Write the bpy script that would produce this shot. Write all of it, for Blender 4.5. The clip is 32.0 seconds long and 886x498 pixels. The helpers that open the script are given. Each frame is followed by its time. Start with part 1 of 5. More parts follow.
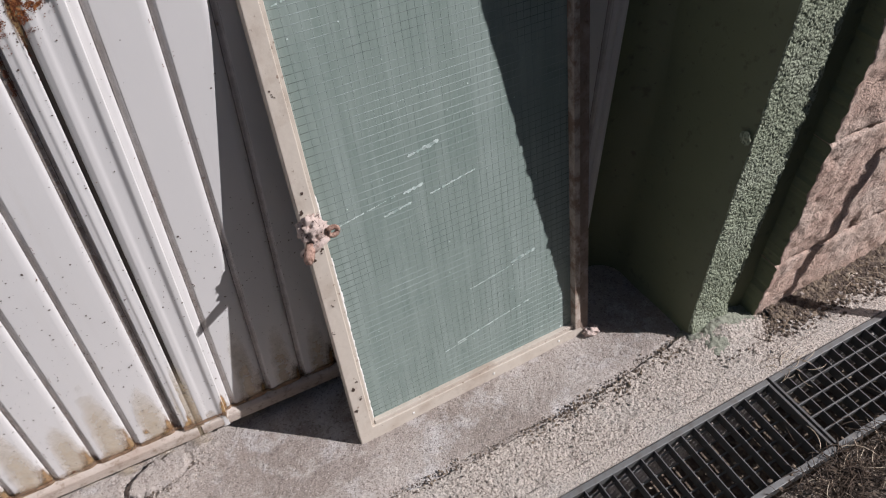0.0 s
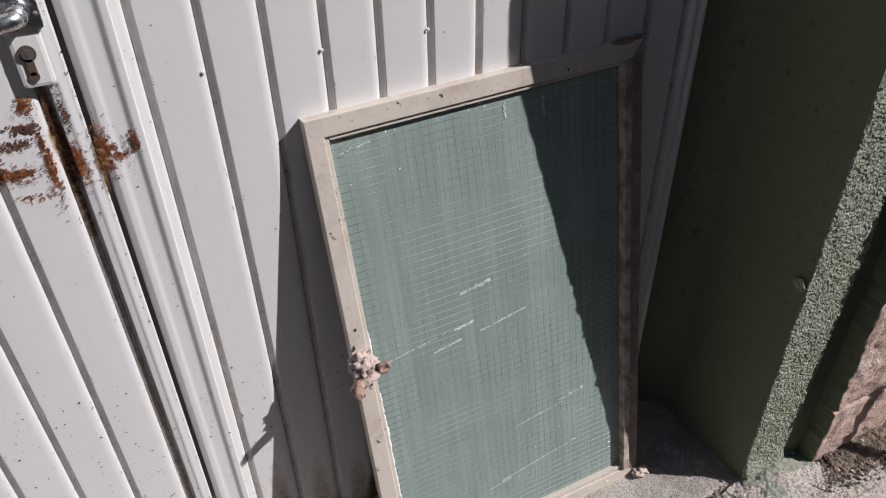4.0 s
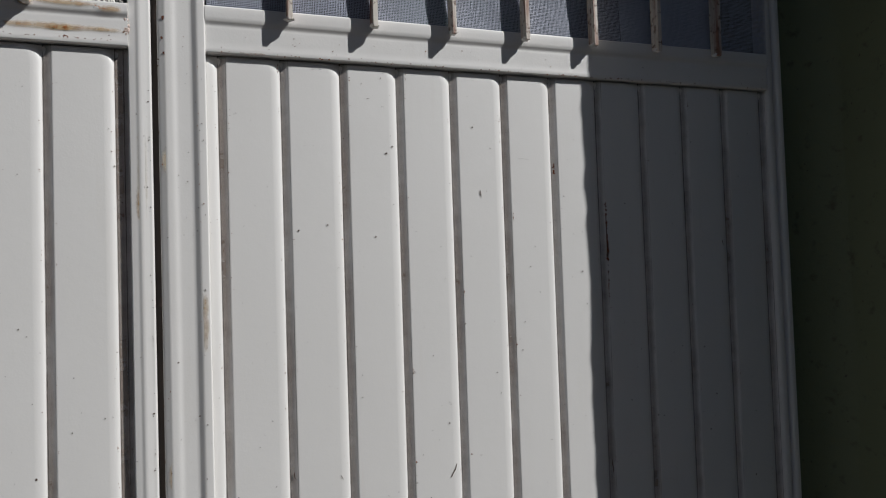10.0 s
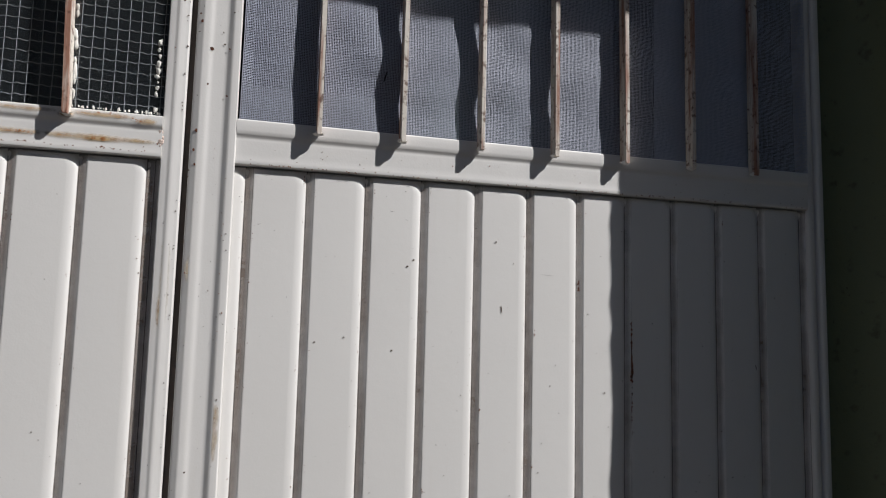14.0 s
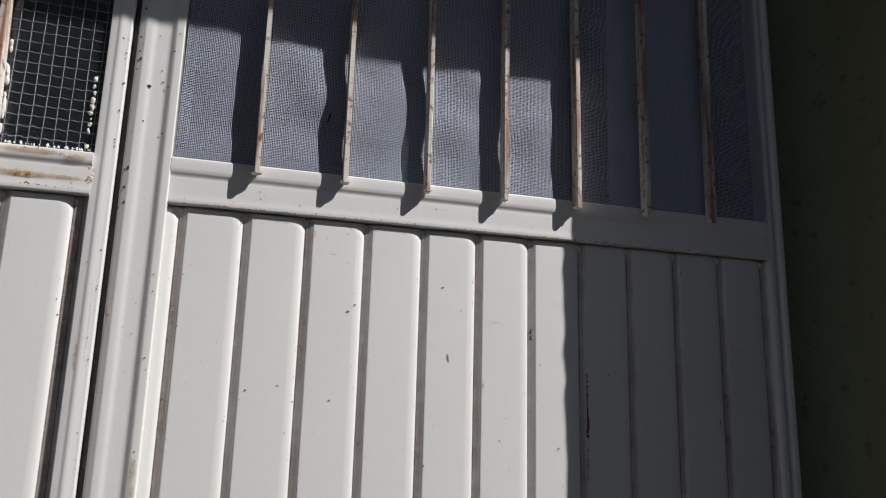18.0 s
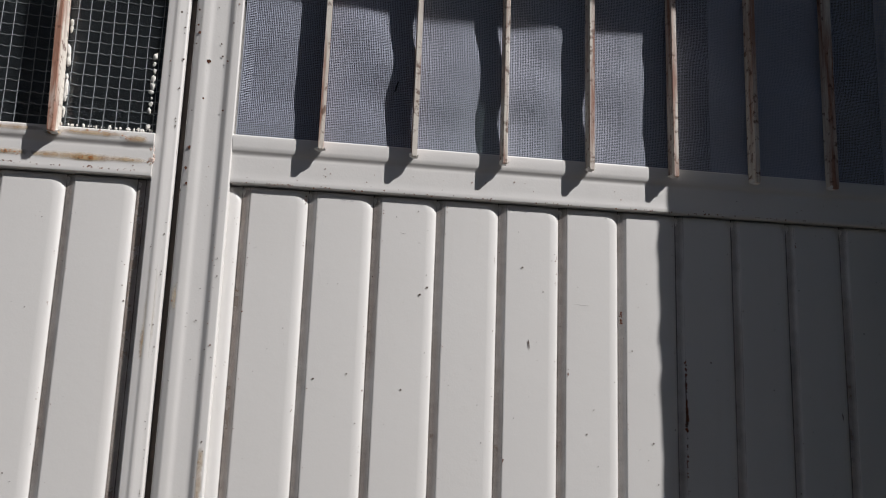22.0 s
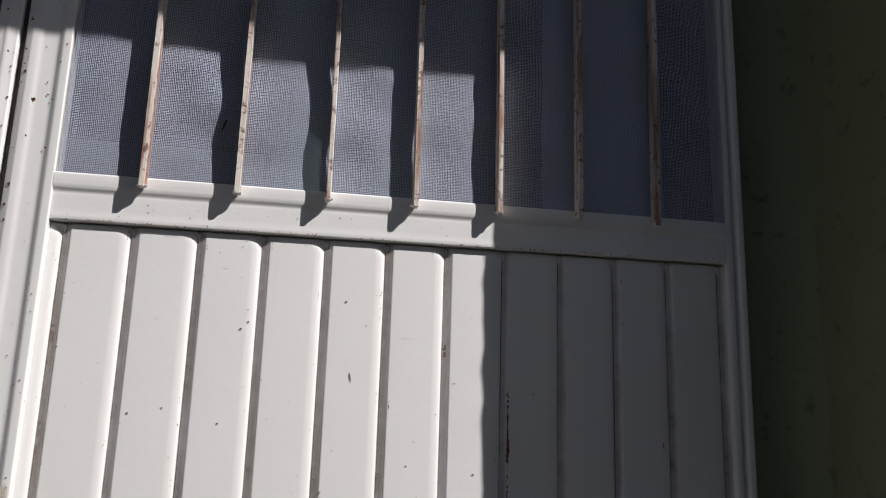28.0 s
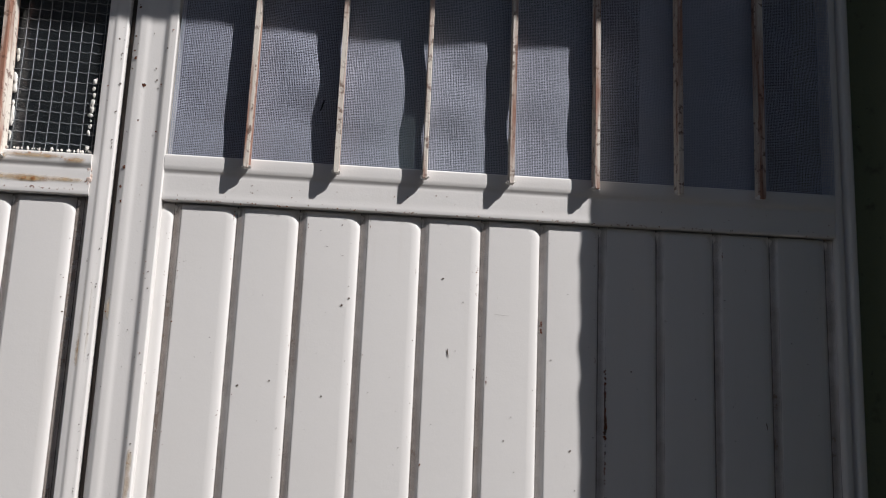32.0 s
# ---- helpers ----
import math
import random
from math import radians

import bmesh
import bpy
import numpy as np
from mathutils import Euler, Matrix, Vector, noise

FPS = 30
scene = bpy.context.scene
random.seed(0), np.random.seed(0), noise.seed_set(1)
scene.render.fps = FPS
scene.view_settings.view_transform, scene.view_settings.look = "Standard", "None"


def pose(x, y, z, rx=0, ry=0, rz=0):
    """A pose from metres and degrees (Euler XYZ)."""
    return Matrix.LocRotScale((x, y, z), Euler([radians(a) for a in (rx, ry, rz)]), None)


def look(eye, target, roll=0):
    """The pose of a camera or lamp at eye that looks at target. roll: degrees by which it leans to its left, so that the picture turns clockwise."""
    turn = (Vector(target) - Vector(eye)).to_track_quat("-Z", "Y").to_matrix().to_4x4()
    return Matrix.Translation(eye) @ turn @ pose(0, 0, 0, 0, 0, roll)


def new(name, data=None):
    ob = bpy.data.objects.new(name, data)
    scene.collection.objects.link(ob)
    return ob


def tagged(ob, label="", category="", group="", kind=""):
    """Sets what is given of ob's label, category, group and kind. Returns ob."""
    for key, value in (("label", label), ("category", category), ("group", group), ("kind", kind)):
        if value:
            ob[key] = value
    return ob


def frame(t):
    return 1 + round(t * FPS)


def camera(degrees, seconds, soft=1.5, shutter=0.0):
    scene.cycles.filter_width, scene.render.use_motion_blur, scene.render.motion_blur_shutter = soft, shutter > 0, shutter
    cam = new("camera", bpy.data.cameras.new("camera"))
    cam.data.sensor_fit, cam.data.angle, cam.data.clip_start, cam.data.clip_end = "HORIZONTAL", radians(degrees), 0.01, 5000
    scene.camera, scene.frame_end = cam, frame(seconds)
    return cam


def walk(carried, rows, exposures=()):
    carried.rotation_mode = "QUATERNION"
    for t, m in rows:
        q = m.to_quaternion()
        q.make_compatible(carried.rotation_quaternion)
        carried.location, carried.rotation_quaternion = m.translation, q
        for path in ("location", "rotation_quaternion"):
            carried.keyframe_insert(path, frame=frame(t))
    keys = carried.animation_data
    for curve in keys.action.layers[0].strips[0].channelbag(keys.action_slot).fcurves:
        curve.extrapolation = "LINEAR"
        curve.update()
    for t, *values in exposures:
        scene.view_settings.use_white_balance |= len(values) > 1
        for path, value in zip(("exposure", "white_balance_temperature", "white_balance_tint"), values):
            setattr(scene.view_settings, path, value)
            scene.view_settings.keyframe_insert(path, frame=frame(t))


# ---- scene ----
cam = camera(62.16, 32.0, soft=1.1)
PATH = [
    (0, (-0.01, -0.895, 1.279), (0.655, 0.359, -0.13), -0.7),
    (0.5, (0.004, -0.876, 1.3), (0.662, 0.446, -0.049), -1.4),
    (1, (-0.005, -0.854, 1.309), (0.61, 0.554, 0.029), -1.8),
    (1.5, (-0.011, -0.864, 1.335), (0.562, 0.643, 0.152), -1.7),
    (2, (-0.02, -0.861, 1.348), (0.598, 0.63, 0.168), -0.6),
    (2.5, (-0.018, -0.852, 1.358), (0.603, 0.643, 0.183), -1.1),
    (4.5, (-0.019, -0.869, 1.312), (0.656, 0.576, 0.105), -1.3),
    (5, (-0.01, -0.873, 1.308), (0.648, 0.545, 0.061), -1.8),
    (5.5, (-0.028, -0.862, 1.37), (0.706, 0.681, 0.331), -0.8),
    (6, (-0.01, -0.88, 1.389), (0.646, 0.753, 0.437), -2.7),
    (6.5, (-0.026, -0.846, 1.407), (0.634, 0.819, 0.517), -3.4),
    (7, (-0.034, -0.83, 1.435), (0.632, 0.918, 0.726), -4.3),
    (7.5, (-0.006, -0.839, 1.497), (0.602, 0.989, 0.959), -3.7),
    (8, (0.009, -0.851, 1.537), (0.664, 1.016, 1.244), -2.6),
    (8.5, (-0.008, -0.866, 1.566), (0.71, 0.997, 1.456), -3.4),
    (9, (-0.019, -0.874, 1.579), (0.677, 1.0, 1.565), -3.3),
    (9.5, (-0.014, -0.884, 1.601), (0.624, 1.011, 1.668), -2.5),
    (10, (-0.045, -0.878, 1.662), (0.628, 1.004, 1.733), -1.9),
    (10.5, (-0.041, -0.882, 1.682), (0.588, 1.014, 1.785), -1.1),
    (11, (-0.05, -0.885, 1.682), (0.555, 1.012, 1.873), -1.2),
    (11.5, (-0.044, -0.898, 1.708), (0.492, 1.019, 1.903), -0.7),
    (12, (-0.046, -0.895, 1.709), (0.479, 1.016, 1.976), -1.7),
    (12.5, (-0.026, -0.913, 1.721), (0.469, 1.005, 1.998), -0.9),
    (13, (-0.033, -0.909, 1.714), (0.516, 0.989, 2.028), -0.7),
    (13.5, (-0.012, -0.919, 1.73), (0.484, 1.003, 1.974), 1.6),
    (14, (-0.005, -0.887, 1.741), (0.532, 1.028, 1.954), 1.4),
    (14.5, (-0.01, -0.833, 1.714), (0.6, 1.05, 1.999), 0.4),
    (16.5, (0.049, -0.851, 1.712), (0.626, 1.038, 2.027), 2.1),
    (17, (0.051, -0.856, 1.712), (0.603, 1.036, 2.052), 1.7),
    (17.5, (0.053, -0.864, 1.72), (0.587, 1.03, 2.075), 1.5),
    (18, (0.063, -0.863, 1.709), (0.608, 1.016, 2.127), 1.5),
    (18.5, (0.068, -0.868, 1.721), (0.601, 1.016, 2.128), 0.4),
    (19, (0.066, -0.869, 1.728), (0.545, 1.03, 2.132), -0.0),
    (19.5, (0.06, -0.871, 1.709), (0.496, 1.018, 2.2), -0.3),
    (20, (0.067, -0.893, 1.739), (0.456, 1.009, 2.221), 0.4),
    (20.5, (0.093, -0.891, 1.73), (0.442, 1.03, 2.161), 2.8),
    (21, (0.105, -0.855, 1.724), (0.45, 1.079, 2.103), 2.6),
    (21.5, (0.095, -0.825, 1.737), (0.481, 1.107, 2.084), 0.8),
    (22, (0.103, -0.804, 1.733), (0.393, 1.147, 2.061), 2.0),
    (22.5, (0.132, -0.825, 1.752), (0.364, 1.135, 2.076), 2.4),
    (23, (0.146, -0.827, 1.736), (0.362, 1.125, 2.113), 2.0),
    (23.5, (0.147, -0.819, 1.742), (0.318, 1.14, 2.104), 2.1),
    (24, (0.161, -0.825, 1.742), (0.349, 1.127, 2.136), 0.9),
    (24.5, (0.196, -0.838, 1.764), (0.465, 1.113, 2.109), 0.6),
    (25, (0.219, -0.841, 1.743), (0.536, 1.096, 2.127), 0.5),
    (25.5, (0.233, -0.844, 1.74), (0.568, 1.09, 2.12), 0.4),
    (27.5, (0.264, -0.856, 1.747), (0.598, 1.075, 2.149), 1.2),
    (28, (0.27, -0.855, 1.748), (0.623, 1.074, 2.141), 1.7),
    (28.5, (0.259, -0.851, 1.723), (0.611, 1.076, 2.124), 0.9),
    (29, (0.261, -0.865, 1.745), (0.496, 1.088, 2.104), 0.4),
    (29.5, (0.259, -0.866, 1.749), (0.443, 1.091, 2.119), 0.5),
    (30, (0.263, -0.871, 1.761), (0.461, 1.069, 2.203), 1.4),
    (30.5, (0.267, -0.87, 1.764), (0.447, 1.069, 2.219), 2.8),
    (31, (0.264, -0.864, 1.763), (0.439, 1.083, 2.186), 2.5),
    (31.5, (0.248, -0.862, 1.76), (0.42, 1.087, 2.171), 2.6),
    (32, (0.245, -0.855, 1.756), (0.401, 1.116, 2.059), 2.4),
]
EXPOSURES = [(0.0, 0.03, 6150, 15), (1.0, 0.03, 6100, 14), (5.0, 0.04, 6150, 14), (6.0, 0.09, 6150, 14), (7.0, -0.01, 6150, 12), (8.0, -0.15, 6200, 9), (9.0, -0.22, 6200, 8),
             (11.0, -0.19, 6200, 7), (12.0, -0.13, 6250, 7), (14.0, -0.04, 6300, 9), (17.0, -0.02, 6300, 10), (18.0, 0.03, 6300, 9), (20.0, 0.14, 6350, 10), (21.0, 0.11, 6350, 11),
             (22.0, -0.08, 6350, 10), (24.0, -0.07, 6350, 10), (25.0, 0.16, 6350, 11), (28.0, 0.24, 6350, 11), (29.0, 0.19, 6350, 11), (31.0, 0.23, 6350, 11), (32.0, 0.09, 6350, 11)]
walk(cam, [(t, look(eye, target, roll)) for t, eye, target, roll in PATH],
     exposures=EXPOSURES)

# ---- light ----
SUN = Vector((1.54, -1.0, 1.6)).normalized()
world = bpy.data.worlds.new("sky")
scene.world = world
world.use_nodes = True
wn = world.node_tree
sky = wn.nodes.new("ShaderNodeTexSky")
sky.sky_type = "NISHITA"
sky.sun_disc = False
sky.sun_elevation = math.asin(SUN.z)
sky.sun_rotation = math.atan2(SUN.x, SUN.y)
back = wn.nodes["Background"]
back.inputs["Strength"].default_value = 0.058
wn.links.new(sky.outputs["Color"], back.inputs["Color"])
sun_data = bpy.data.lights.new("sun", "SUN")
sun_data.energy = 5.0
sun_data.angle = radians(0.3)
sun_data.color = (1.0, 0.965, 0.935)
sun = new("sun", sun_data)
sun.matrix_basis = look(SUN * 30, (0, 0, 0))


# ---- materials ----
def material(name, colour, rough=0.6, metal=0.0, spec=0.5):
    m = bpy.data.materials.new(name)
    m.use_nodes = True
    b = m.node_tree.nodes["Principled BSDF"]
    b.inputs["Base Color"].default_value = (*colour, 1)
    b.inputs["Roughness"].default_value = rough
    b.inputs["Metallic"].default_value = metal
    b.inputs["Specular IOR Level"].default_value = spec
    return m


def coords(m, stretch=(1, 1, 1)):
    nt = m.node_tree
    tc = nt.nodes.new("ShaderNodeTexCoord")
    mp = nt.nodes.new("ShaderNodeMapping")
    mp.inputs["Scale"].default_value = stretch
    nt.links.new(tc.outputs["Object"], mp.inputs["Vector"])
    return mp.outputs["Vector"]


def noisy(m, scale, detail=4.0, rough=0.55, stretch=(1, 1, 1)):
    n = m.node_tree.nodes.new("ShaderNodeTexNoise")
    n.inputs["Scale"].default_value = scale
    n.inputs["Detail"].default_value = detail
    n.inputs["Roughness"].default_value = rough
    m.node_tree.links.new(coords(m, stretch), n.inputs["Vector"])
    return n.outputs["Fac"]


def span(m, value, lo, hi, a=0.0, b=1.0):
    r = m.node_tree.nodes.new("ShaderNodeMapRange")
    r.inputs["From Min"].default_value, r.inputs["From Max"].default_value = lo, hi
    r.inputs["To Min"].default_value, r.inputs["To Max"].default_value = a, b
    m.node_tree.links.new(value, r.inputs["Value"])
    return r.outputs["Result"]


def tint(m, fac, colour):
    """Mix a colour over the base colour by a factor socket."""
    nt = m.node_tree
    b = nt.nodes["Principled BSDF"]
    mix = nt.nodes.new("ShaderNodeMix")
    mix.data_type = "RGBA"
    sock = b.inputs["Base Color"]
    if sock.is_linked:
        nt.links.new(sock.links[0].from_socket, mix.inputs[6])
    else:
        mix.inputs[6].default_value = sock.default_value
    mix.inputs[7].default_value = (*colour, 1)
    nt.links.new(fac, mix.inputs[0])
    nt.links.new(mix.outputs[2], sock)


def relief(m, height, strength=0.3, distance=0.002):
    nt = m.node_tree
    bump = nt.nodes.new("ShaderNodeBump")
    bump.inputs["Strength"].default_value = strength
    bump.inputs["Distance"].default_value = distance
    sock = nt.nodes["Principled BSDF"].inputs["Normal"]
    if sock.is_linked:
        nt.links.new(sock.links[0].from_socket, bump.inputs["Normal"])
    nt.links.new(height, bump.inputs["Height"])
    nt.links.new(bump.outputs["Normal"], sock)


def gloss(m, value):
    m.node_tree.links.new(value, m.node_tree.nodes["Principled BSDF"].inputs["Roughness"])


def cells(m, scale, stretch=(1, 1, 1)):
    v = m.node_tree.nodes.new("ShaderNodeTexVoronoi")
    v.inputs["Scale"].default_value = scale
    m.node_tree.links.new(coords(m, stretch), v.inputs["Vector"])
    return v


# cream-white enamel paint on the steel doors: faint grime, slight dents
PAINT = material("door_paint", (0.71, 0.69, 0.668), 0.40)
tint(PAINT, span(PAINT, noisy(PAINT, 2.2, 4), 0.45, 0.8, 0, 0.45), (0.655, 0.63, 0.60))
tint(PAINT, span(PAINT, noisy(PAINT, 9, 6, 0.6, (4, 4, 0.30)), 0.58, 0.82, 0, 0.22), (0.58, 0.53, 0.47))
tint(PAINT, span(PAINT, noisy(PAINT, 330, 3), 0.72, 0.77, 0, 0.45), (0.34, 0.27, 0.21))
gloss(PAINT, span(PAINT, noisy(PAINT, 26, 4), 0.3, 0.7, 0.40, 0.58))
relief(PAINT, noisy(PAINT, 5, 2, 0.5), 0.12, 0.006)
relief(PAINT, noisy(PAINT, 55, 3, 0.6), 0.10, 0.0015)
relief(PAINT, noisy(PAINT, 420, 3, 0.5), 0.10, 0.0006)

# the same paint where splashed dirt has dried on the bottom rails
FOOT_PAINT = material("splashed_door_paint", (0.56, 0.49, 0.425), 0.65)
tint(FOOT_PAINT, span(FOOT_PAINT, noisy(FOOT_PAINT, 12, 6, 0.65, (0.4, 1, 2)), 0.42, 0.66, 0, 0.85), (0.37, 0.275, 0.215))
tint(FOOT_PAINT, span(FOOT_PAINT, noisy(FOOT_PAINT, 80, 6, 0.7), 0.52, 0.66, 0, 0.85), (0.27, 0.20, 0.145))
relief(FOOT_PAINT, noisy(FOOT_PAINT, 120, 5), 0.35, 0.002)

# older, yellowed paint of the sash leaning on the door
SASH = material("sash_paint", (0.58, 0.515, 0.435), 0.55)
tint(SASH, span(SASH, noisy(SASH, 22, 6), 0.5, 0.74, 0, 0.7), (0.46, 0.385, 0.31))
tint(SASH, span(SASH, noisy(SASH, 6, 7, 0.7), 0.52, 0.66, 0, 0.6), (0.36, 0.275, 0.21))
tint(SASH, span(SASH, noisy(SASH, 120, 5), 0.64, 0.71, 0, 0.85), (0.20, 0.13, 0.09))
relief(SASH, noisy(SASH, 90, 5), 0.3, 0.002)
SASH_RUST = material("sash_rusty_steel", (0.235, 0.175, 0.14), 0.8)
tint(SASH_RUST, span(SASH_RUST, noisy(SASH_RUST, 30, 6), 0.45, 0.65, 0, 0.8), (0.40, 0.33, 0.28))
tint(SASH_RUST, span(SASH_RUST, noisy(SASH_RUST, 90, 6), 0.55, 0.7, 0, 0.7), (0.12, 0.06, 0.035))
relief(SASH_RUST, noisy(SASH_RUST, 140, 5), 0.5, 0.002)
SASH_DIRTY = material("sash_dirty_paint", (0.50, 0.43, 0.36), 0.7)
tint(SASH_DIRTY, span(SASH_DIRTY, noisy(SASH_DIRTY, 26, 7, 0.7), 0.44, 0.58, 0, 0.9), (0.22, 0.14, 0.10))
relief(SASH_DIRTY, noisy(SASH_DIRTY, 120, 5), 0.5, 0.002)
LATCH = material("peeling_latch_paint", (0.60, 0.48, 0.42), 0.8)
tint(LATCH, span(LATCH, noisy(LATCH, 90, 6, 0.7), 0.54, 0.66, 0, 0.8), (0.36, 0.22, 0.17))
tint(LATCH, span(LATCH, noisy(LATCH, 160, 4), 0.60, 0.66, 0, 1.0), (0.07, 0.045, 0.035))
relief(LATCH, noisy(LATCH, 160, 6, 0.7), 0.9, 0.004)
LATCH_RUST = material("rusty_latch", (0.40, 0.26, 0.20), 0.85)
tint(LATCH_RUST, span(LATCH_RUST, noisy(LATCH_RUST, 130, 6), 0.48, 0.62, 0, 0.9), (0.15, 0.075, 0.05))
relief(LATCH_RUST, noisy(LATCH_RUST, 200, 5), 0.8, 0.003)
PUTTY = material("putty", (0.74, 0.72, 0.68), 0.85)
tint(PUTTY, span(PUTTY, noisy(PUTTY, 80, 5), 0.5, 0.7, 0, 0.6), (0.5, 0.46, 0.4))
relief(PUTTY, noisy(PUTTY, 150, 4), 0.6, 0.003)
RUST = material("rust", (0.215, 0.070, 0.027), 0.9, 0.0, 0.2)
tint(RUST, span(RUST, noisy(RUST, 300, 4), 0.4, 0.65), (0.095, 0.034, 0.018))
relief(RUST, noisy(RUST, 500, 3), 0.5, 0.001)
RUST_DARK = material("dark_rust", (0.085, 0.036, 0.024), 0.9, 0.0, 0.2)
tint(RUST_DARK, span(RUST_DARK, noisy(RUST_DARK, 260, 4), 0.45, 0.65), (0.16, 0.06, 0.03))
relief(RUST_DARK, noisy(RUST_DARK, 500, 3), 0.5, 0.001)
RUST_PALE = material("rust_stain", (0.39, 0.165, 0.058), 0.85, 0.0, 0.2)
tint(RUST_PALE, span(RUST_PALE, noisy(RUST_PALE, 250, 4), 0.4, 0.7), (0.33, 0.125, 0.045))


def stain_material(name, colour, dark, rough=0.85, ragged=0.38):
    """A thin stain that fades out by its mesh's own 'fade' value, broken up by noise."""
    m = material(name, colour, rough, 0.0, 0.2)
    tint(m, span(m, noisy(m, 90, 6, 0.65), 0.42, 0.66, 0, 1), dark)
    nt = m.node_tree
    at = nt.nodes.new("ShaderNodeAttribute")
    at.attribute_name = "fade"
    add = nt.nodes.new("ShaderNodeMath")
    nt.links.new(at.outputs["Fac"], add.inputs[0])
    nt.links.new(span(m, noisy(m, 55, 7, 0.7), 0.25, 0.75, -ragged, ragged), add.inputs[1])
    m.node_tree.links.new(span(m, add.outputs[0], 0.12, 0.95, 0, 0.92), nt.nodes["Principled BSDF"].inputs["Alpha"])
    return m


STAIN = stain_material("faded_rust_stain", (0.56, 0.42, 0.25), (0.40, 0.235, 0.11))
STAIN_DEEP = stain_material("orange_rust_wash", (0.52, 0.34, 0.155), (0.31, 0.155, 0.065))
GRIME = stain_material("brown_grime", (0.36, 0.24, 0.155), (0.19, 0.115, 0.07))
TAN = stain_material("yellowed_paint", (0.66, 0.555, 0.40), (0.58, 0.45, 0.30), 0.85, 0.16)
FOOT_STAIN = stain_material("soft_rust_wash", (0.50, 0.36, 0.22), (0.34, 0.21, 0.12), 0.85, 0.24)
# brown tint for the groove floors
GROOVE_TINT = stain_material("groove_tint", (0.42, 0.33, 0.275), (0.35, 0.265, 0.215), 0.9, 0.12)
# dark tone for groove creases: their shade put into colour, with dirt
SHADE_DIRT = stain_material("crease_shade_and_dirt", (0.13, 0.10, 0.086), (0.08, 0.062, 0.053), 0.9, 0.22)
CHIP = material("chipped_spot", (0.085, 0.055, 0.042), 0.85)
BAR = material("bar_paint", (0.66, 0.61, 0.54), 0.6)
tint(BAR, span(BAR, noisy(BAR, 22, 6, 0.65, (3, 3, 0.22)), 0.45, 0.60, 0, 0.88), (0.25, 0.085, 0.04))
tint(BAR, span(BAR, noisy(BAR, 140, 5), 0.56, 0.66, 0, 0.8), (0.11, 0.045, 0.025))
relief(BAR, noisy(BAR, 200, 4), 0.4, 0.001)
CHROME = material("chrome", (0.66, 0.66, 0.66), 0.26, 1.0)
gloss(CHROME, span(CHROME, noisy(CHROME, 60, 5), 0.35, 0.7, 0.14, 0.42))
STEEL_DARK = material("lock_steel", (0.20, 0.185, 0.165), 0.5, 0.6)
tint(STEEL_DARK, span(STEEL_DARK, noisy(STEEL_DARK, 200, 5), 0.5, 0.66, 0, 0.8), (0.12, 0.10, 0.085))
BLACK = material("void", (0.015, 0.015, 0.015), 0.9)
# dark brown for the strips set into the door joints
JOINT_DARK = material("dark_joint_tone", (0.085, 0.068, 0.058), 0.9)

# wired cast glass of the sash: pale green, ribbed, dusty
PANE = material("sash_glass", (0.242, 0.296, 0.262), 0.28, 0.0, 0.22)
tint(PANE, span(PANE, noisy(PANE, 11, 4, 0.5, (5, 5, 0.25)), 0.42, 0.68, 0, 0.6), (0.325, 0.378, 0.346))
tint(PANE, span(PANE, noisy(PANE, 4.5, 5), 0.5, 0.8, 0, 0.6), (0.175, 0.235, 0.205))
tint(PANE, span(PANE, noisy(PANE, 200, 4), 0.68, 0.75, 0, 0.5), (0.45, 0.5, 0.48))
gloss(PANE, span(PANE, noisy(PANE, 12, 5), 0.35, 0.7, 0.22, 0.5))
relief(PANE, noisy(PANE, 30, 2, 0.4, (7, 7, 0.5)), 0.18, 0.002)
WIRE_DARK = material("sash_wire", (0.125, 0.155, 0.145), 0.24, 0.0, 1.0)
tint(WIRE_DARK, span(WIRE_DARK, noisy(WIRE_DARK, 4, 4), 0.42, 0.60, 0, 1), (0.36, 0.42, 0.395))
SMEAR = material("paint_smear", (0.62, 0.70, 0.66), 0.7)
tint(SMEAR, span(SMEAR, noisy(SMEAR, 120, 4), 0.45, 0.6), (0.40, 0.50, 0.46))

# clear wired glass of the door window
GLASS = material("wired_glass", (0.60, 0.68, 0.74), 0.08)
GLASS.node_tree.nodes["Principled BSDF"].inputs["Transmission Weight"].default_value = 0.985
relief(GLASS, noisy(GLASS, 45, 2), 0.35, 0.003)
WIRE = material("glass_wire", (0.215, 0.235, 0.25), 0.4, 0.0)
NET = material("insect_net", (0.430, 0.455, 0.545), 0.6)
CLOTH = material("curtain_cloth", (0.11, 0.14, 0.14), 0.95)
tint(CLOTH, span(CLOTH, noisy(CLOTH, 8, 5), 0.4, 0.7, 0, 0.6), (0.15, 0.18, 0.20))
relief(CLOTH, noisy(CLOTH, 40, 3), 0.3, 0.004)

CLOTH_BLUE = material("thin_blue_cloth", (0.30, 0.34, 0.42), 0.95)
relief(CLOTH_BLUE, noisy(CLOTH_BLUE, 40, 3), 0.3, 0.004)
GREEN = material("green_wall_paint", (0.136, 0.149, 0.084), 0.66)
tint(GREEN, span(GREEN, noisy(GREEN, 7, 6), 0.45, 0.75, 0, 0.7), (0.114, 0.127, 0.070))
tint(GREEN, span(GREEN, noisy(GREEN, 45, 5), 0.60, 0.72, 0, 0.7), (0.055, 0.062, 0.036))
tint(GREEN, span(GREEN, noisy(GREEN, 120, 4), 0.68, 0.74, 0, 0.8), (0.045, 0.048, 0.032))
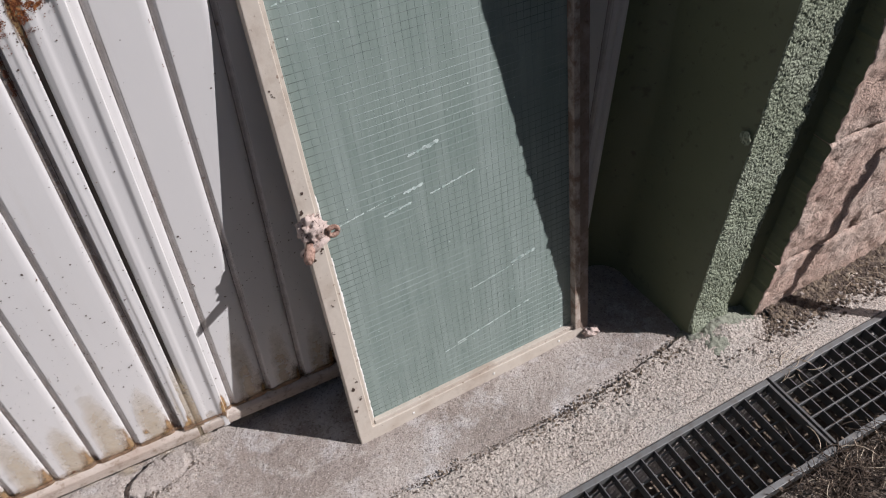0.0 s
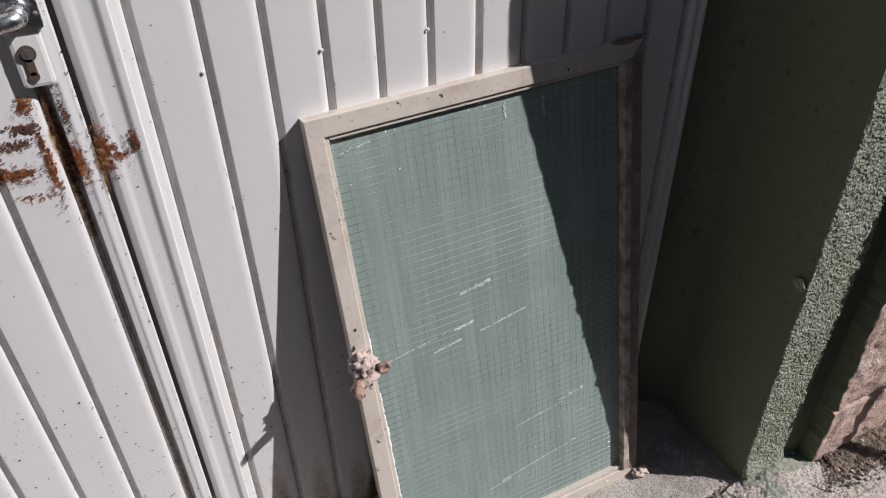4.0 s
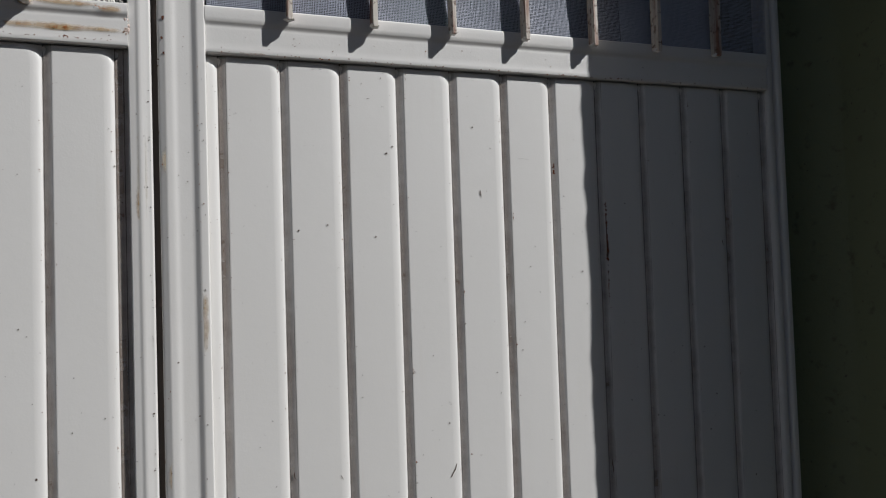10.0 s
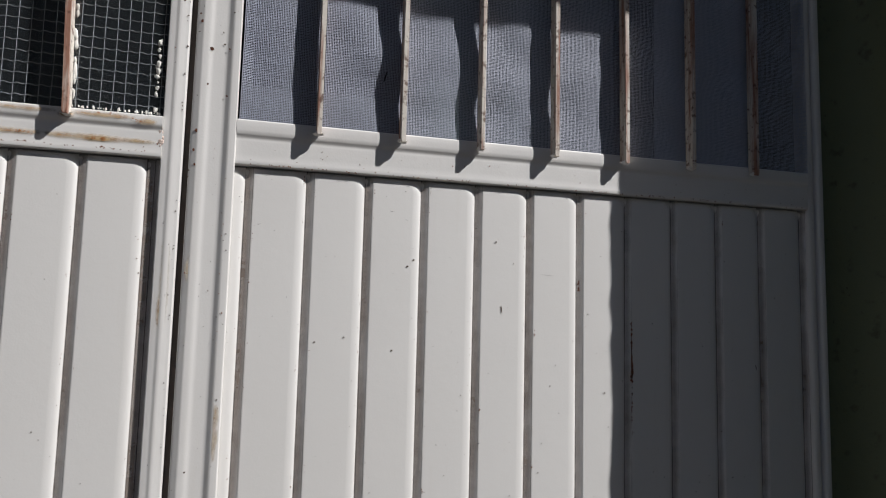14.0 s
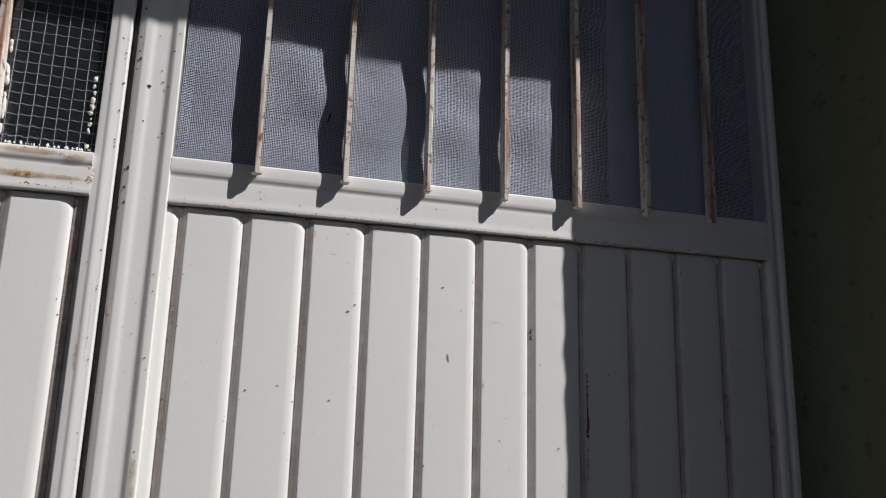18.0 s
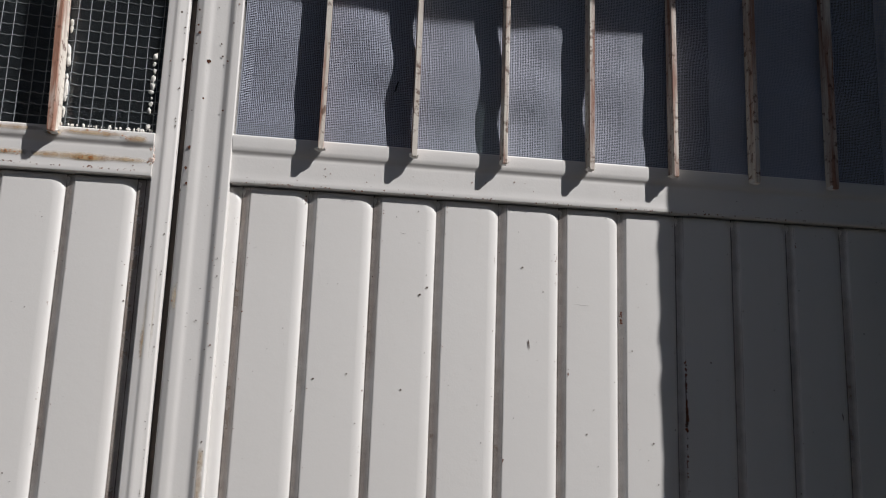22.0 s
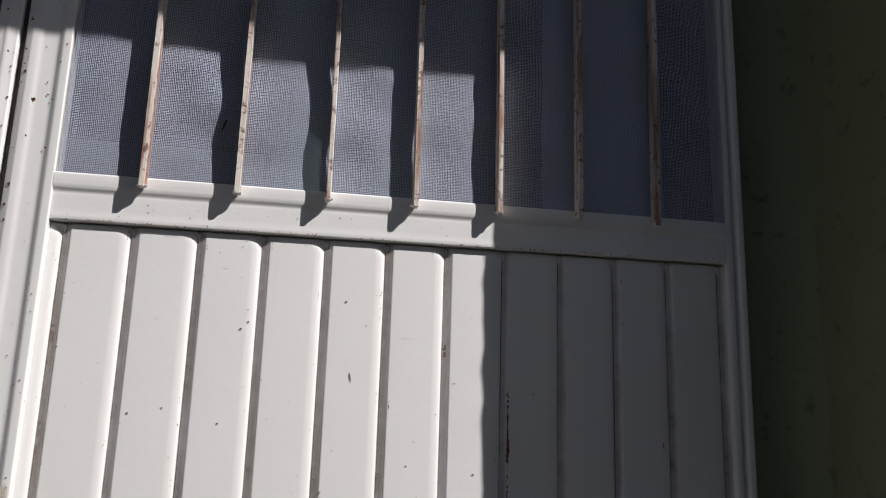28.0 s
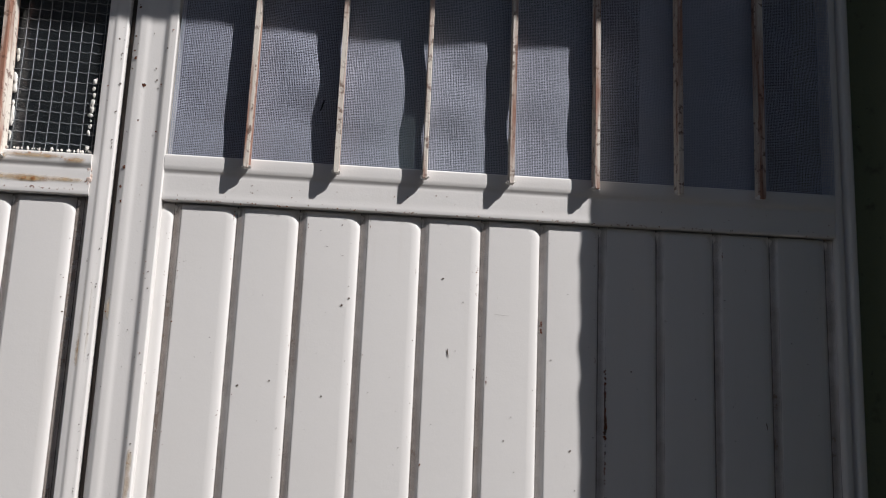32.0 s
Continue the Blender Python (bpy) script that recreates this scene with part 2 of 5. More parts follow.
relief(GREEN, noisy(GREEN, 35, 6), 0.35, 0.004)
MORTAR = material("grey_mortar", (0.275, 0.285, 0.22), 0.95)
tint(MORTAR, span(MORTAR, noisy(MORTAR, 120, 6, 0.7), 0.5, 0.64, 0, 0.9), (0.15, 0.14, 0.115))
relief(MORTAR, noisy(MORTAR, 220, 5), 0.8, 0.004)
STUCCO = material("rough_green_stucco", (0.345, 0.378, 0.268), 0.9)
tint(STUCCO, span(STUCCO, noisy(STUCCO, 260, 3, 0.6, (1, 1, 0.6)), 0.38, 0.52, 0.95, 0), (0.10, 0.12, 0.075))
tint(STUCCO, span(STUCCO, noisy(STUCCO, 10, 4), 0.5, 0.75, 0, 0.5), (0.385, 0.405, 0.32))
relief(STUCCO, noisy(STUCCO, 330, 4), 0.9, 0.004)
STONE = material("pink_stone", (0.61, 0.435, 0.345), 0.95)
tint(STONE, span(STONE, noisy(STONE, 9, 6), 0.45, 0.62, 0, 0.7), (0.63, 0.505, 0.42))
tint(STONE, span(STONE, noisy(STONE, 24, 7, 0.65), 0.55, 0.70, 0, 0.75), (0.46, 0.29, 0.23))
tint(STONE, span(STONE, noisy(STONE, 60, 6), 0.64, 0.74, 0, 0.6), (0.12, 0.085, 0.07))
tint(STONE, span(STONE, noisy(STONE, 230, 6, 0.65), 0.53, 0.64, 0, 0.85), (0.17, 0.12, 0.10))
relief(STONE, noisy(STONE, 55, 8, 0.7), 0.8, 0.008)
relief(STONE, noisy(STONE, 240, 5, 0.6), 0.8, 0.005)
CONCRETE = material("concrete_apron", (0.43, 0.375, 0.33), 0.9)
tint(CONCRETE, span(CONCRETE, noisy(CONCRETE, 6, 7, 0.6), 0.42, 0.64), (0.49, 0.44, 0.395))
tint(CONCRETE, span(CONCRETE, noisy(CONCRETE, 3.2, 5), 0.48, 0.60, 0, 0.85), (0.285, 0.236, 0.20))
tint(CONCRETE, span(CONCRETE, noisy(CONCRETE, 8.5, 8, 0.68), 0.53, 0.64, 0, 0.7), (0.60, 0.575, 0.56))
tint(CONCRETE, span(CONCRETE, noisy(CONCRETE, 38, 7, 0.7), 0.50, 0.70, 0, 0.7), (0.56, 0.515, 0.465))
tint(CONCRETE, span(CONCRETE, noisy(CONCRETE, 70, 7, 0.7), 0.56, 0.68, 0, 0.8), (0.16, 0.135, 0.12))
tint(CONCRETE, span(CONCRETE, noisy(CONCRETE, 190, 6, 0.7), 0.54, 0.62, 0, 0.8), (0.17, 0.135, 0.115))
tint(CONCRETE, span(CONCRETE, noisy(CONCRETE, 320, 4, 0.6), 0.60, 0.68, 0, 0.8), (0.68, 0.62, 0.56))
relief(CONCRETE, noisy(CONCRETE, 45, 8, 0.7), 0.7, 0.008)
relief(CONCRETE, noisy(CONCRETE, 260, 5, 0.65), 0.8, 0.0035)
ROUGHCAST = material("rough_concrete", (0.72, 0.635, 0.555), 0.95)
tint(ROUGHCAST, span(ROUGHCAST, cells(ROUGHCAST, 260).outputs["Distance"], 0.30, 0.80), (0.56, 0.48, 0.41))
tint(ROUGHCAST, span(ROUGHCAST, noisy(ROUGHCAST, 240, 5), 0.54, 0.63, 0, 0.9), (0.17, 0.135, 0.11))
tint(ROUGHCAST, span(ROUGHCAST, noisy(ROUGHCAST, 75, 7, 0.75), 0.56, 0.66, 0, 0.75), (0.24, 0.19, 0.155))
tint(ROUGHCAST, span(ROUGHCAST, noisy(ROUGHCAST, 8, 5), 0.5, 0.75, 0, 0.5), (0.62, 0.585, 0.53))
relief(ROUGHCAST, noisy(ROUGHCAST, 300, 5, 0.65), 1.0, 0.007)
relief(ROUGHCAST, cells(ROUGHCAST, 170).outputs["Distance"], 0.6, 0.003)
GALV = material("galvanised_steel", (0.21, 0.21, 0.205), 0.55, 0.6)
tint(GALV, span(GALV, noisy(GALV, 35, 6), 0.48, 0.68, 0, 0.8), (0.16, 0.145, 0.13))
relief(GALV, noisy(GALV, 160, 4), 0.3, 0.001)
GRATE = material("grating_steel", (0.13, 0.13, 0.128), 0.55, 0.5)
tint(GRATE, span(GRATE, noisy(GRATE, 60, 5), 0.5, 0.68, 0, 0.8), (0.12, 0.10, 0.085))
SOIL = material("dry_soil", (0.150, 0.120, 0.095), 0.95)
tint(SOIL, span(SOIL, noisy(SOIL, 18, 7, 0.65), 0.45, 0.65), (0.24, 0.20, 0.165))
tint(SOIL, span(SOIL, noisy(SOIL, 55, 6), 0.55, 0.68, 0, 0.9), (0.085, 0.065, 0.05))
relief(SOIL, noisy(SOIL, 60, 7, 0.7), 0.9, 0.012)
LITTER = material("dark_litter", (0.085, 0.062, 0.047), 0.95)
tint(LITTER, span(LITTER, noisy(LITTER, 90, 4), 0.45, 0.6), (0.22, 0.17, 0.12))
DEAD = material("dead_stalks", (0.060, 0.042, 0.030), 0.95)
tint(DEAD, span(DEAD, noisy(DEAD, 60, 3), 0.45, 0.65), (0.14, 0.10, 0.07))
STRAW = material("dry_straw", (0.52, 0.44, 0.33), 0.85)
tint(STRAW, span(STRAW, noisy(STRAW, 60, 3), 0.4, 0.7), (0.34, 0.26, 0.18))
PLASTER = material("plain_plaster", (0.36, 0.345, 0.32), 0.85)
tint(PLASTER, span(PLASTER, noisy(PLASTER, 4, 6), 0.4, 0.7, 0, 0.6), (0.29, 0.275, 0.255))
relief(PLASTER, noisy(PLASTER, 60, 6), 0.3, 0.004)
# plain grey for the added wall that blocks the sky
BLOCKER = material("grey_blocker_plaster", (0.33, 0.315, 0.29), 0.9)
tint(BLOCKER, span(BLOCKER, noisy(BLOCKER, 4, 6), 0.4, 0.7, 0, 0.7), (0.25, 0.235, 0.215))
relief(BLOCKER, noisy(BLOCKER, 60, 6), 0.3, 0.004)
# dark grey that carries the dimness of the room behind the windows
INNER_DARK = material("shade_toned_inner", (0.14, 0.145, 0.15), 0.9)
tint(INNER_DARK, span(INNER_DARK, noisy(INNER_DARK, 5, 5), 0.4, 0.7, 0, 0.6), (0.10, 0.098, 0.095))
TILE = material("roof_tile", (0.34, 0.18, 0.12), 0.85)
tint(TILE, span(TILE, noisy(TILE, 20, 6), 0.45, 0.7, 0, 0.7), (0.22, 0.13, 0.10))
WOOD = material("weathered_wood", (0.30, 0.23, 0.17), 0.85)
tint(WOOD, span(WOOD, noisy(WOOD, 30, 5, 0.6, (4, 4, 0.3)), 0.4, 0.7), (0.19, 0.14, 0.10))


# ---- mesh helpers ----
def part(name, bm, mat, parent=None, label="", kind="", local=False):
    me = bpy.data.meshes.new(name)
    bm.normal_update()
    bm.to_mesh(me)
    bm.free()
    me.materials.append(mat)
    ob = new(name, me)
    if parent is not None:
        ob.parent = parent
        if not local and parent.type == "EMPTY":
            ob.matrix_parent_inverse = parent.matrix_basis.inverted()
    return tagged(ob, label, "", "", kind)


def thing(name, where, label, category, group="", kind=""):
    """An empty at the base of a thing."""
    ob = new(name)
    ob.empty_display_size = 0.05
    ob.matrix_basis = where if isinstance(where, Matrix) else pose(*where)
    return tagged(ob, label, category, group, kind)


def smooth(ob):
    for p in ob.data.polygons:
        p.use_smooth = True
    return ob


def box(bm, x0, x1, y0, y1, z0, z1, bevel=0.0):
    made = bmesh.ops.create_cube(bm, size=1.0)["verts"]
    m = Matrix.LocRotScale(((x0 + x1) / 2, (y0 + y1) / 2, (z0 + z1) / 2), None, (x1 - x0, y1 - y0, z1 - z0))
    bmesh.ops.transform(bm, matrix=m, verts=made)
    if bevel:
        edges = list({e for v in made for e in v.link_edges})
        bmesh.ops.bevel(bm, geom=edges, offset=bevel, segments=2, profile=0.6, affect="EDGES")
    return bm


def boxed(*args):
    return box(bmesh.new(), *args)


def prism(bm, outline, axis, a, b, cut=1):
    """An outline swept along x ('x': points are y, z), y (points x, z) or z (points x, y) from a to b."""
    put = {"x": lambda s, p: (s, p[0], p[1]), "y": lambda s, p: (p[0], s, p[1]), "z": lambda s, p: (p[0], p[1], s)}[axis]
    rings = [[bm.verts.new(put(a + (b - a) * i / cut, p)) for p in outline] for i in range(cut + 1)]
    n = len(outline)
    for r, s in zip(rings, rings[1:]):
        for i in range(n):
            bm.faces.new((r[i], r[(i + 1) % n], s[(i + 1) % n], s[i]))
    bm.faces.new(rings[0][::-1])
    bm.faces.new(rings[-1])
    bmesh.ops.recalc_face_normals(bm, faces=bm.faces[:])
    return bm


def filleted(outline, r):
    """The closed outline with every corner rounded by about r."""
    out = []
    n = len(outline)
    for i, p in enumerate(outline):
        p, a, b = Vector(p), Vector(outline[i - 1]), Vector(outline[(i + 1) % n])
        u, w = a - p, b - p
        k = min(r, 0.42 * u.length, 0.42 * w.length)
        u, w = u.normalized() * k, w.normalized() * k
        for s in (0.0, 0.33, 0.67, 1.0):
            q = p + u * (1 - s) ** 2 + w * s ** 2
            out.append((q.x, q.y))
    return out


def pressed(ob, angle=38):
    """Smooth shading, but crisp where the sheet is folded sharply."""
    smooth(ob).data.set_sharp_from_angle(angle=radians(angle))
    return ob


def tube(bm, points, radius, sides=8):
    """A round bar along points; radius is one number or one for each point."""
    rings = []
    for i, p in enumerate(points):
        p = Vector(p)
        ahead = (Vector(points[min(i + 1, len(points) - 1)]) - Vector(points[max(i - 1, 0)])).normalized()
        side = ahead.cross(Vector((0, 0, 1)) if abs(ahead.z) < 0.9 else Vector((1, 0, 0))).normalized()
        up = side.cross(ahead)
        r = radius[i] if isinstance(radius, (list, tuple)) else radius
        rings.append([bm.verts.new(p + r * (math.cos(2 * math.pi * k / sides) * side + math.sin(2 * math.pi * k / sides) * up)) for k in range(sides)])
    for r, s in zip(rings, rings[1:]):
        for k in range(sides):
            bm.faces.new((r[k], r[(k + 1) % sides], s[(k + 1) % sides], s[k]))
    bm.faces.new(rings[0][::-1])
    bm.faces.new(rings[-1])
    bmesh.ops.recalc_face_normals(bm, faces=bm.faces[:])
    return bm


def sheet(xs, ys, height, name, mat, parent=None, plane="z", label="", kind="", skirt=0.0):
    """A grid over xs and ys whose third coordinate is height(x, y); plane: that coordinate."""
    put = (lambda x, y, h: (x, y, h)) if plane == "z" else (lambda x, y, h: (x, h, y))
    verts = [put(x, y, height(x, y)) for y in ys for x in xs]
    w = len(xs)
    faces = [(j * w + i, j * w + i + 1, (j + 1) * w + i + 1, (j + 1) * w + i) for j in range(len(ys) - 1) for i in range(w - 1)]
    me = bpy.data.meshes.new(name)
    me.from_pydata(verts, [], faces)
    me.materials.append(mat)
    ob = smooth(new(name, me))
    if parent is not None:
        ob.parent = parent
        ob.matrix_parent_inverse = parent.matrix_basis.inverted()
    return tagged(ob, label, "", "", kind)


def steps(a, b, d):
    n = max(1, round((b - a) / d))
    return [a + (b - a) * i / n for i in range(n + 1)]


def fbm(x, y, z, scale, octaves=4):
    return noise.fractal(Vector((x, y, z)) * scale, 1.0, 2.0, octaves)


def flake(bm, centre, size, rng, across=(1, 0, 0), up=(0, 0, 1), flat=1.0):
    """One small ragged flake lying in the plane of two directions."""
    n = rng.choice((5, 6, 7))
    turn = rng.random() * 6.3
    c, a, u = Vector(centre), Vector(across), Vector(up)
    ring = []
    for k in range(n):
        r = size * (0.55 + 0.6 * rng.random())
        g = turn + 2 * math.pi * k / n
        ring.append(bm.verts.new(c + r * math.cos(g) * a + r * flat * math.sin(g) * u))
    bm.faces.new(ring)


def slope(x):
    """Height of the paving: it climbs gently towards the green wall."""
    return 0.05 * min(max(x, 0.0), 1.9)


# ---- the setting: ground, paving, walls, eave ----
DRAIN_FRONT, DRAIN_BACK = -0.62, -0.442   # the drain runs along x between these

# one sheet of ground out to the horizon, with a slot for the drain
bm = bmesh.new()
for x0, x1, y0, y1 in ((-400, 400, -500, -0.64), (-400, 400, -0.43, 300), (-400, -1.9, -0.64, -0.43), (2.4, 400, -0.64, -0.43)):
    bm.faces.new([bm.verts.new(p) for p in ((x0, y0, -0.03), (x1, y0, -0.03), (x1, y1, -0.03), (x0, y1, -0.03))])
ground = part("ground", bm, SOIL)
tagged(ground, "dry brown soil stretching away from the house", "ground", kind="structure")

pavement = thing("pavement", (0.0, -0.2, 0.0), "worn grey concrete apron before the doors", "pavement", kind="structure")


def joint(x):
    return -0.287 + 0.010 * math.sin(7 * x + 1) + 0.020 * fbm(x, 3.1, 0, 3.0, 5)


def apron_z(x, v):
    """Smooth concrete from the door foot out to the ragged joint; v runs 0 at the joint to 1 at the door."""
    y = joint(x) + v * (0.06 - joint(x))
    z = slope(x) + 0.003 * fbm(x, v * 0.3, 0, 6, 5) - 0.009 * max(0.0, 1 - v * 16)
    d = math.hypot((x + 0.155) / 0.10, (y + 0.010) / 0.085)
    rough = max(0.0, 1.2 - d)
    z += 0.0008 * fbm(x, y, 4, 160, 3) + min(rough, 0.6) * (0.006 * fbm(x, y, 8, 70, 3) - 0.002)
    # a shard of the old screed still stands beside the broken foot of the door
    e = math.hypot((x + 0.165 - 0.6 * (y + 0.03)) / 0.055, (y + 0.030) / 0.032) + 0.30 * fbm(x, y, 1, 28, 3)
    if e < 0.95:
        z = slope(x) + 0.0075 + 0.001 * fbm(x, y, 6, 90, 3)
    elif e < 1.15:
        z -= 0.004
    return z


def apron(name, xs, vs, place, mat, label):
    verts = [place(x, v) for v in vs for x in xs]
    w = len(xs)
    faces = [(j * w + i, j * w + i + 1, (j + 1) * w + i + 1, (j + 1) * w + i) for j in range(len(vs) - 1) for i in range(w - 1)]
    me = bpy.data.meshes.new(name)
    me.from_pydata(verts, [], faces)
    me.materials.append(mat)
    ob = smooth(new(name, me))
    ob.parent = pavement
    ob.matrix_parent_inverse = pavement.matrix_basis.inverted()
    return tagged(ob, label)


apron("apron_slab", steps(-1.9, -0.45, 0.03), steps(0, 1, 0.035),
      lambda x, v: (x, joint(x) + v * (0.06 - joint(x)), apron_z(x, v)), CONCRETE, "smooth stained grey concrete")
apron("apron_slab", steps(-0.45, 0.9, 0.0032), steps(0, 1, 0.0095),
      lambda x, v: (x, joint(x) + v * (0.06 - joint(x)), apron_z(x, v)), CONCRETE, "smooth stained grey concrete")


def rough_z(x, y):
    lump = 0.0030 * fbm(x, y, 0, 150, 2) + 0.004 * fbm(x, y, 2, 16, 4) - 0.006 * max(0.0, fbm(x, y, 7, 60, 3) - 0.45)
    pier = 0.024 * max(0.0, 1 - abs(x - 0.97) / 0.11) * max(0.0, 1 - abs(y + 0.30) / 0.055)
    return slope(x) - 0.002 + lump + pier


apron("rough_strip", steps(-0.25, 1.75, 0.0030), steps(0, 1, 0.024),
      lambda x, v: (x, -0.411 + v * (joint(x) - 0.003 + 0.411 - 0.02 * max(0, min(1, (x - 0.9) * 8))), rough_z(x, -0.402 + v * (joint(x) + 0.399))),
      ROUGHCAST, "pale crumbling rough-cast concrete strip")
apron("rough_strip", steps(-1.9, -0.25, 0.02), steps(0, 1, 0.08),
      lambda x, v: (x, -0.402 + v * (joint(x) - 0.003 + 0.402), rough_z(x, -0.402 + v * (joint(x) + 0.399))),
      ROUGHCAST, "pale crumbling rough-cast concrete strip")
apron("drain_edging", steps(-1.9, 2.3, 0.012), steps(0, 1, 0.1),
      lambda x, v: (x, -0.440 + v * 0.033 + 0.0015 * fbm(x, v, 5, 22, 5), slope(x) + 0.001 + 0.0012 * fbm(x, v, 9, 60) - (0.02 if v == 0 else 0)),
      ROUGHCAST, "pale rough cement edging along the drain")

# soil verge beyond the drain
sheet(steps(-0.3, 2.3, 0.012), steps(-1.5, -0.628, 0.012),
      lambda x, y: slope(x) - 0.012 + 0.010 * fbm(x, y, 0, 9, 5) + 0.004 * fbm(x, y, 0, 60, 3) - 0.02 * max(0, (-1.1 - y) * 2), "soil_verge", SOIL,
      label="dry crumbly soil beside the drain", kind="structure")["category"] = "soil"

# drain channel under the gratings
channel = thing("drain_channel", (0, -0.53, -0.1), "dark concrete drain channel under the gratings", "drain", kind="structure")
part("channel_floor", boxed(-1.9, 2.4, -0.66, -0.40, -0.16, -0.12), LITTER, channel)
part("channel_side", boxed(-1.9, 2.4, -0.445, -0.43, -0.12, -0.012), CONCRETE, channel)
part("channel_side", boxed(-1.9, 2.4, -0.635, -0.622, -0.12, -0.012), CONCRETE, channel)

# green side wall: smooth painted flank, rough stucco front face
wall_east = thing("wall_east", (0.9, -0.13, 0.0), "dark green painted side wall with a rough stucco front", "wall", kind="structure")
WX, WY = 0.893, -0.272


def flank_x(y, z):
    edge = 0.0030 * fbm(3, 0, z, 30, 3) if y < WY + 0.001 else 0.0
    return WX + edge + 0.0025 * fbm(0, y, z, 4) + 0.010 * max(0.0, 1 - z / 0.30) * (-y / 0.27)


def flank_mesh():
    ys, zs = steps(WY, 0.02, 0.02), steps(0.0, 2.98, 0.008)
    verts = [(flank_x(y, z) if y > WY + 1e-6 else flank_x(y, z) + 0.004, y, z) for z in zs for y in ys]
    w = len(ys)
    faces = [(j * w + i + 1, j * w + i, (j + 1) * w + i, (j + 1) * w + i + 1) for j in range(len(zs) - 1) for i in range(w - 1)]
    me = bpy.data.meshes.new("painted_flank")
    me.from_pydata(verts, [], faces)
    me.materials.append(GREEN)
    ob = smooth(new("painted_flank", me))
    ob.parent = wall_east
    ob.matrix_parent_inverse = wall_east.matrix_basis.inverted()


flank_mesh()
part("wall_core", boxed(WX + 0.022, 2.4, WY + 0.02, 0.25, 0.0, 2.98), GREEN, wall_east)
COVE = [(0.8235, 0.12), (0.8235, -0.006)] + [(0.836 + 0.058 * math.sin(a), -0.065 + 0.058 * math.cos(a)) for a in steps(0.0, math.pi / 2, 0.2)] + [(0.90, -0.07), (0.913, -0.07), (0.913, 0.12)]
cove = part("plaster_return", prism(bmesh.new(), COVE, "z", 0.0, 2.98), GREEN, wall_east)
smooth(cove).data.set_sharp_from_angle(angle=radians(40))


def stucco_strip(zs, pitch):
    """The rough front face, from the flank's edge to the wavy line where the dark green band begins."""
    n = round(0.125 / pitch)
    verts = []
    for z in zs:
        a = flank_x(WY, z) + 0.0035
        b = 1.012 + 0.010 * fbm(2.0, 0, z, 6, 3) - 0.02 * max(0.0, 1 - z / 0.2)
        for i in range(n + 1):
            x = a + (b - a) * i / n
            foot = 0.030 * max(0.0, 1 - z / 0.11) ** 1.5
            grain = max(0.0, 0.72 - noise.voronoi(Vector((x * 300, 0.5, z * 210)))[0][0]) if pitch < 0.01 else 0.3
            y = WY + 0.001 - foot - 0.0048 * grain + 0.0016 * fbm(x, 0, z, 40, 3)
            if i == 0:
                y = WY
            elif i == n:
                y = WY + 0.004
            else:
                y -= 0.002
            verts.append((x, y, z))
    w = n + 1
    faces = [(j * w + i, j * w + i + 1, (j + 1) * w + i + 1, (j + 1) * w + i) for j in range(len(zs) - 1) for i in range(n)]
    me = bpy.data.meshes.new("stucco_face")
    me.from_pydata(verts, [], faces)
    me.materials.append(STUCCO)
    ob = smooth(new("stucco_face", me))
    ob.parent = wall_east
    ob.matrix_parent_inverse = wall_east.matrix_basis.inverted()
    tagged(ob, "rough sprayed pale green stucco")


stucco_strip(steps(0.0, 0.90, 0.0015), 0.0014)
stucco_strip(steps(0.90, 2.98, 0.02), 0.012)
# dark green colour here adds to the shade cast by the stone's edge
sheet(steps(0.985, 1.24, 0.012), steps(0.0, 2.98, 0.02), lambda x, z: WY + 0.001 + 0.0012 * fbm(x, 0, z, 20, 3), "dark_front_band", GREEN, wall_east, "y", "smooth dark green paint that deepens the stone's shadow")
bm = bmesh.new()
bmesh.ops.create_icosphere(bm, subdivisions=3, radius=0.011)
for v in bm.verts:
    v.co = Vector((WX - 0.0015, -0.262, 0.553)) + Vector((v.co.x * 0.35, v.co.y, v.co.z * 1.1)) * (1 + 0.3 * fbm(*v.co, 120))
part("stucco_splash", bm, STUCCO, wall_east, "small splash of pale stucco")

# splayed mortar foot of the stucco on the paving
def mortar_z(x, y):
    d = math.hypot((x - 0.975) / 0.098, (y + 0.292) / 0.066) + 0.22 * fbm(x, y, 2, 22, 3)
    return slope(x) - 0.012 + 0.034 * max(0.0, 1.12 - d) ** 0.7 + 0.0036 * fbm(x, y, 1, 140, 3)


sheet(steps(0.855, 1.10, 0.0028), steps(-0.378, -0.262, 0.0028), mortar_z, "mortar_foot", MORTAR, wall_east, "z", "rough grey-green mortar spread at the wall foot")

# stone wall beside it, standing a little proud of the stucco
wall_stone = thing("wall_stone", (1.5, -0.3, 0.0), "weathered pink and cream stone wall beside the stucco", "wall", kind="structure")
rng = random.Random(4)


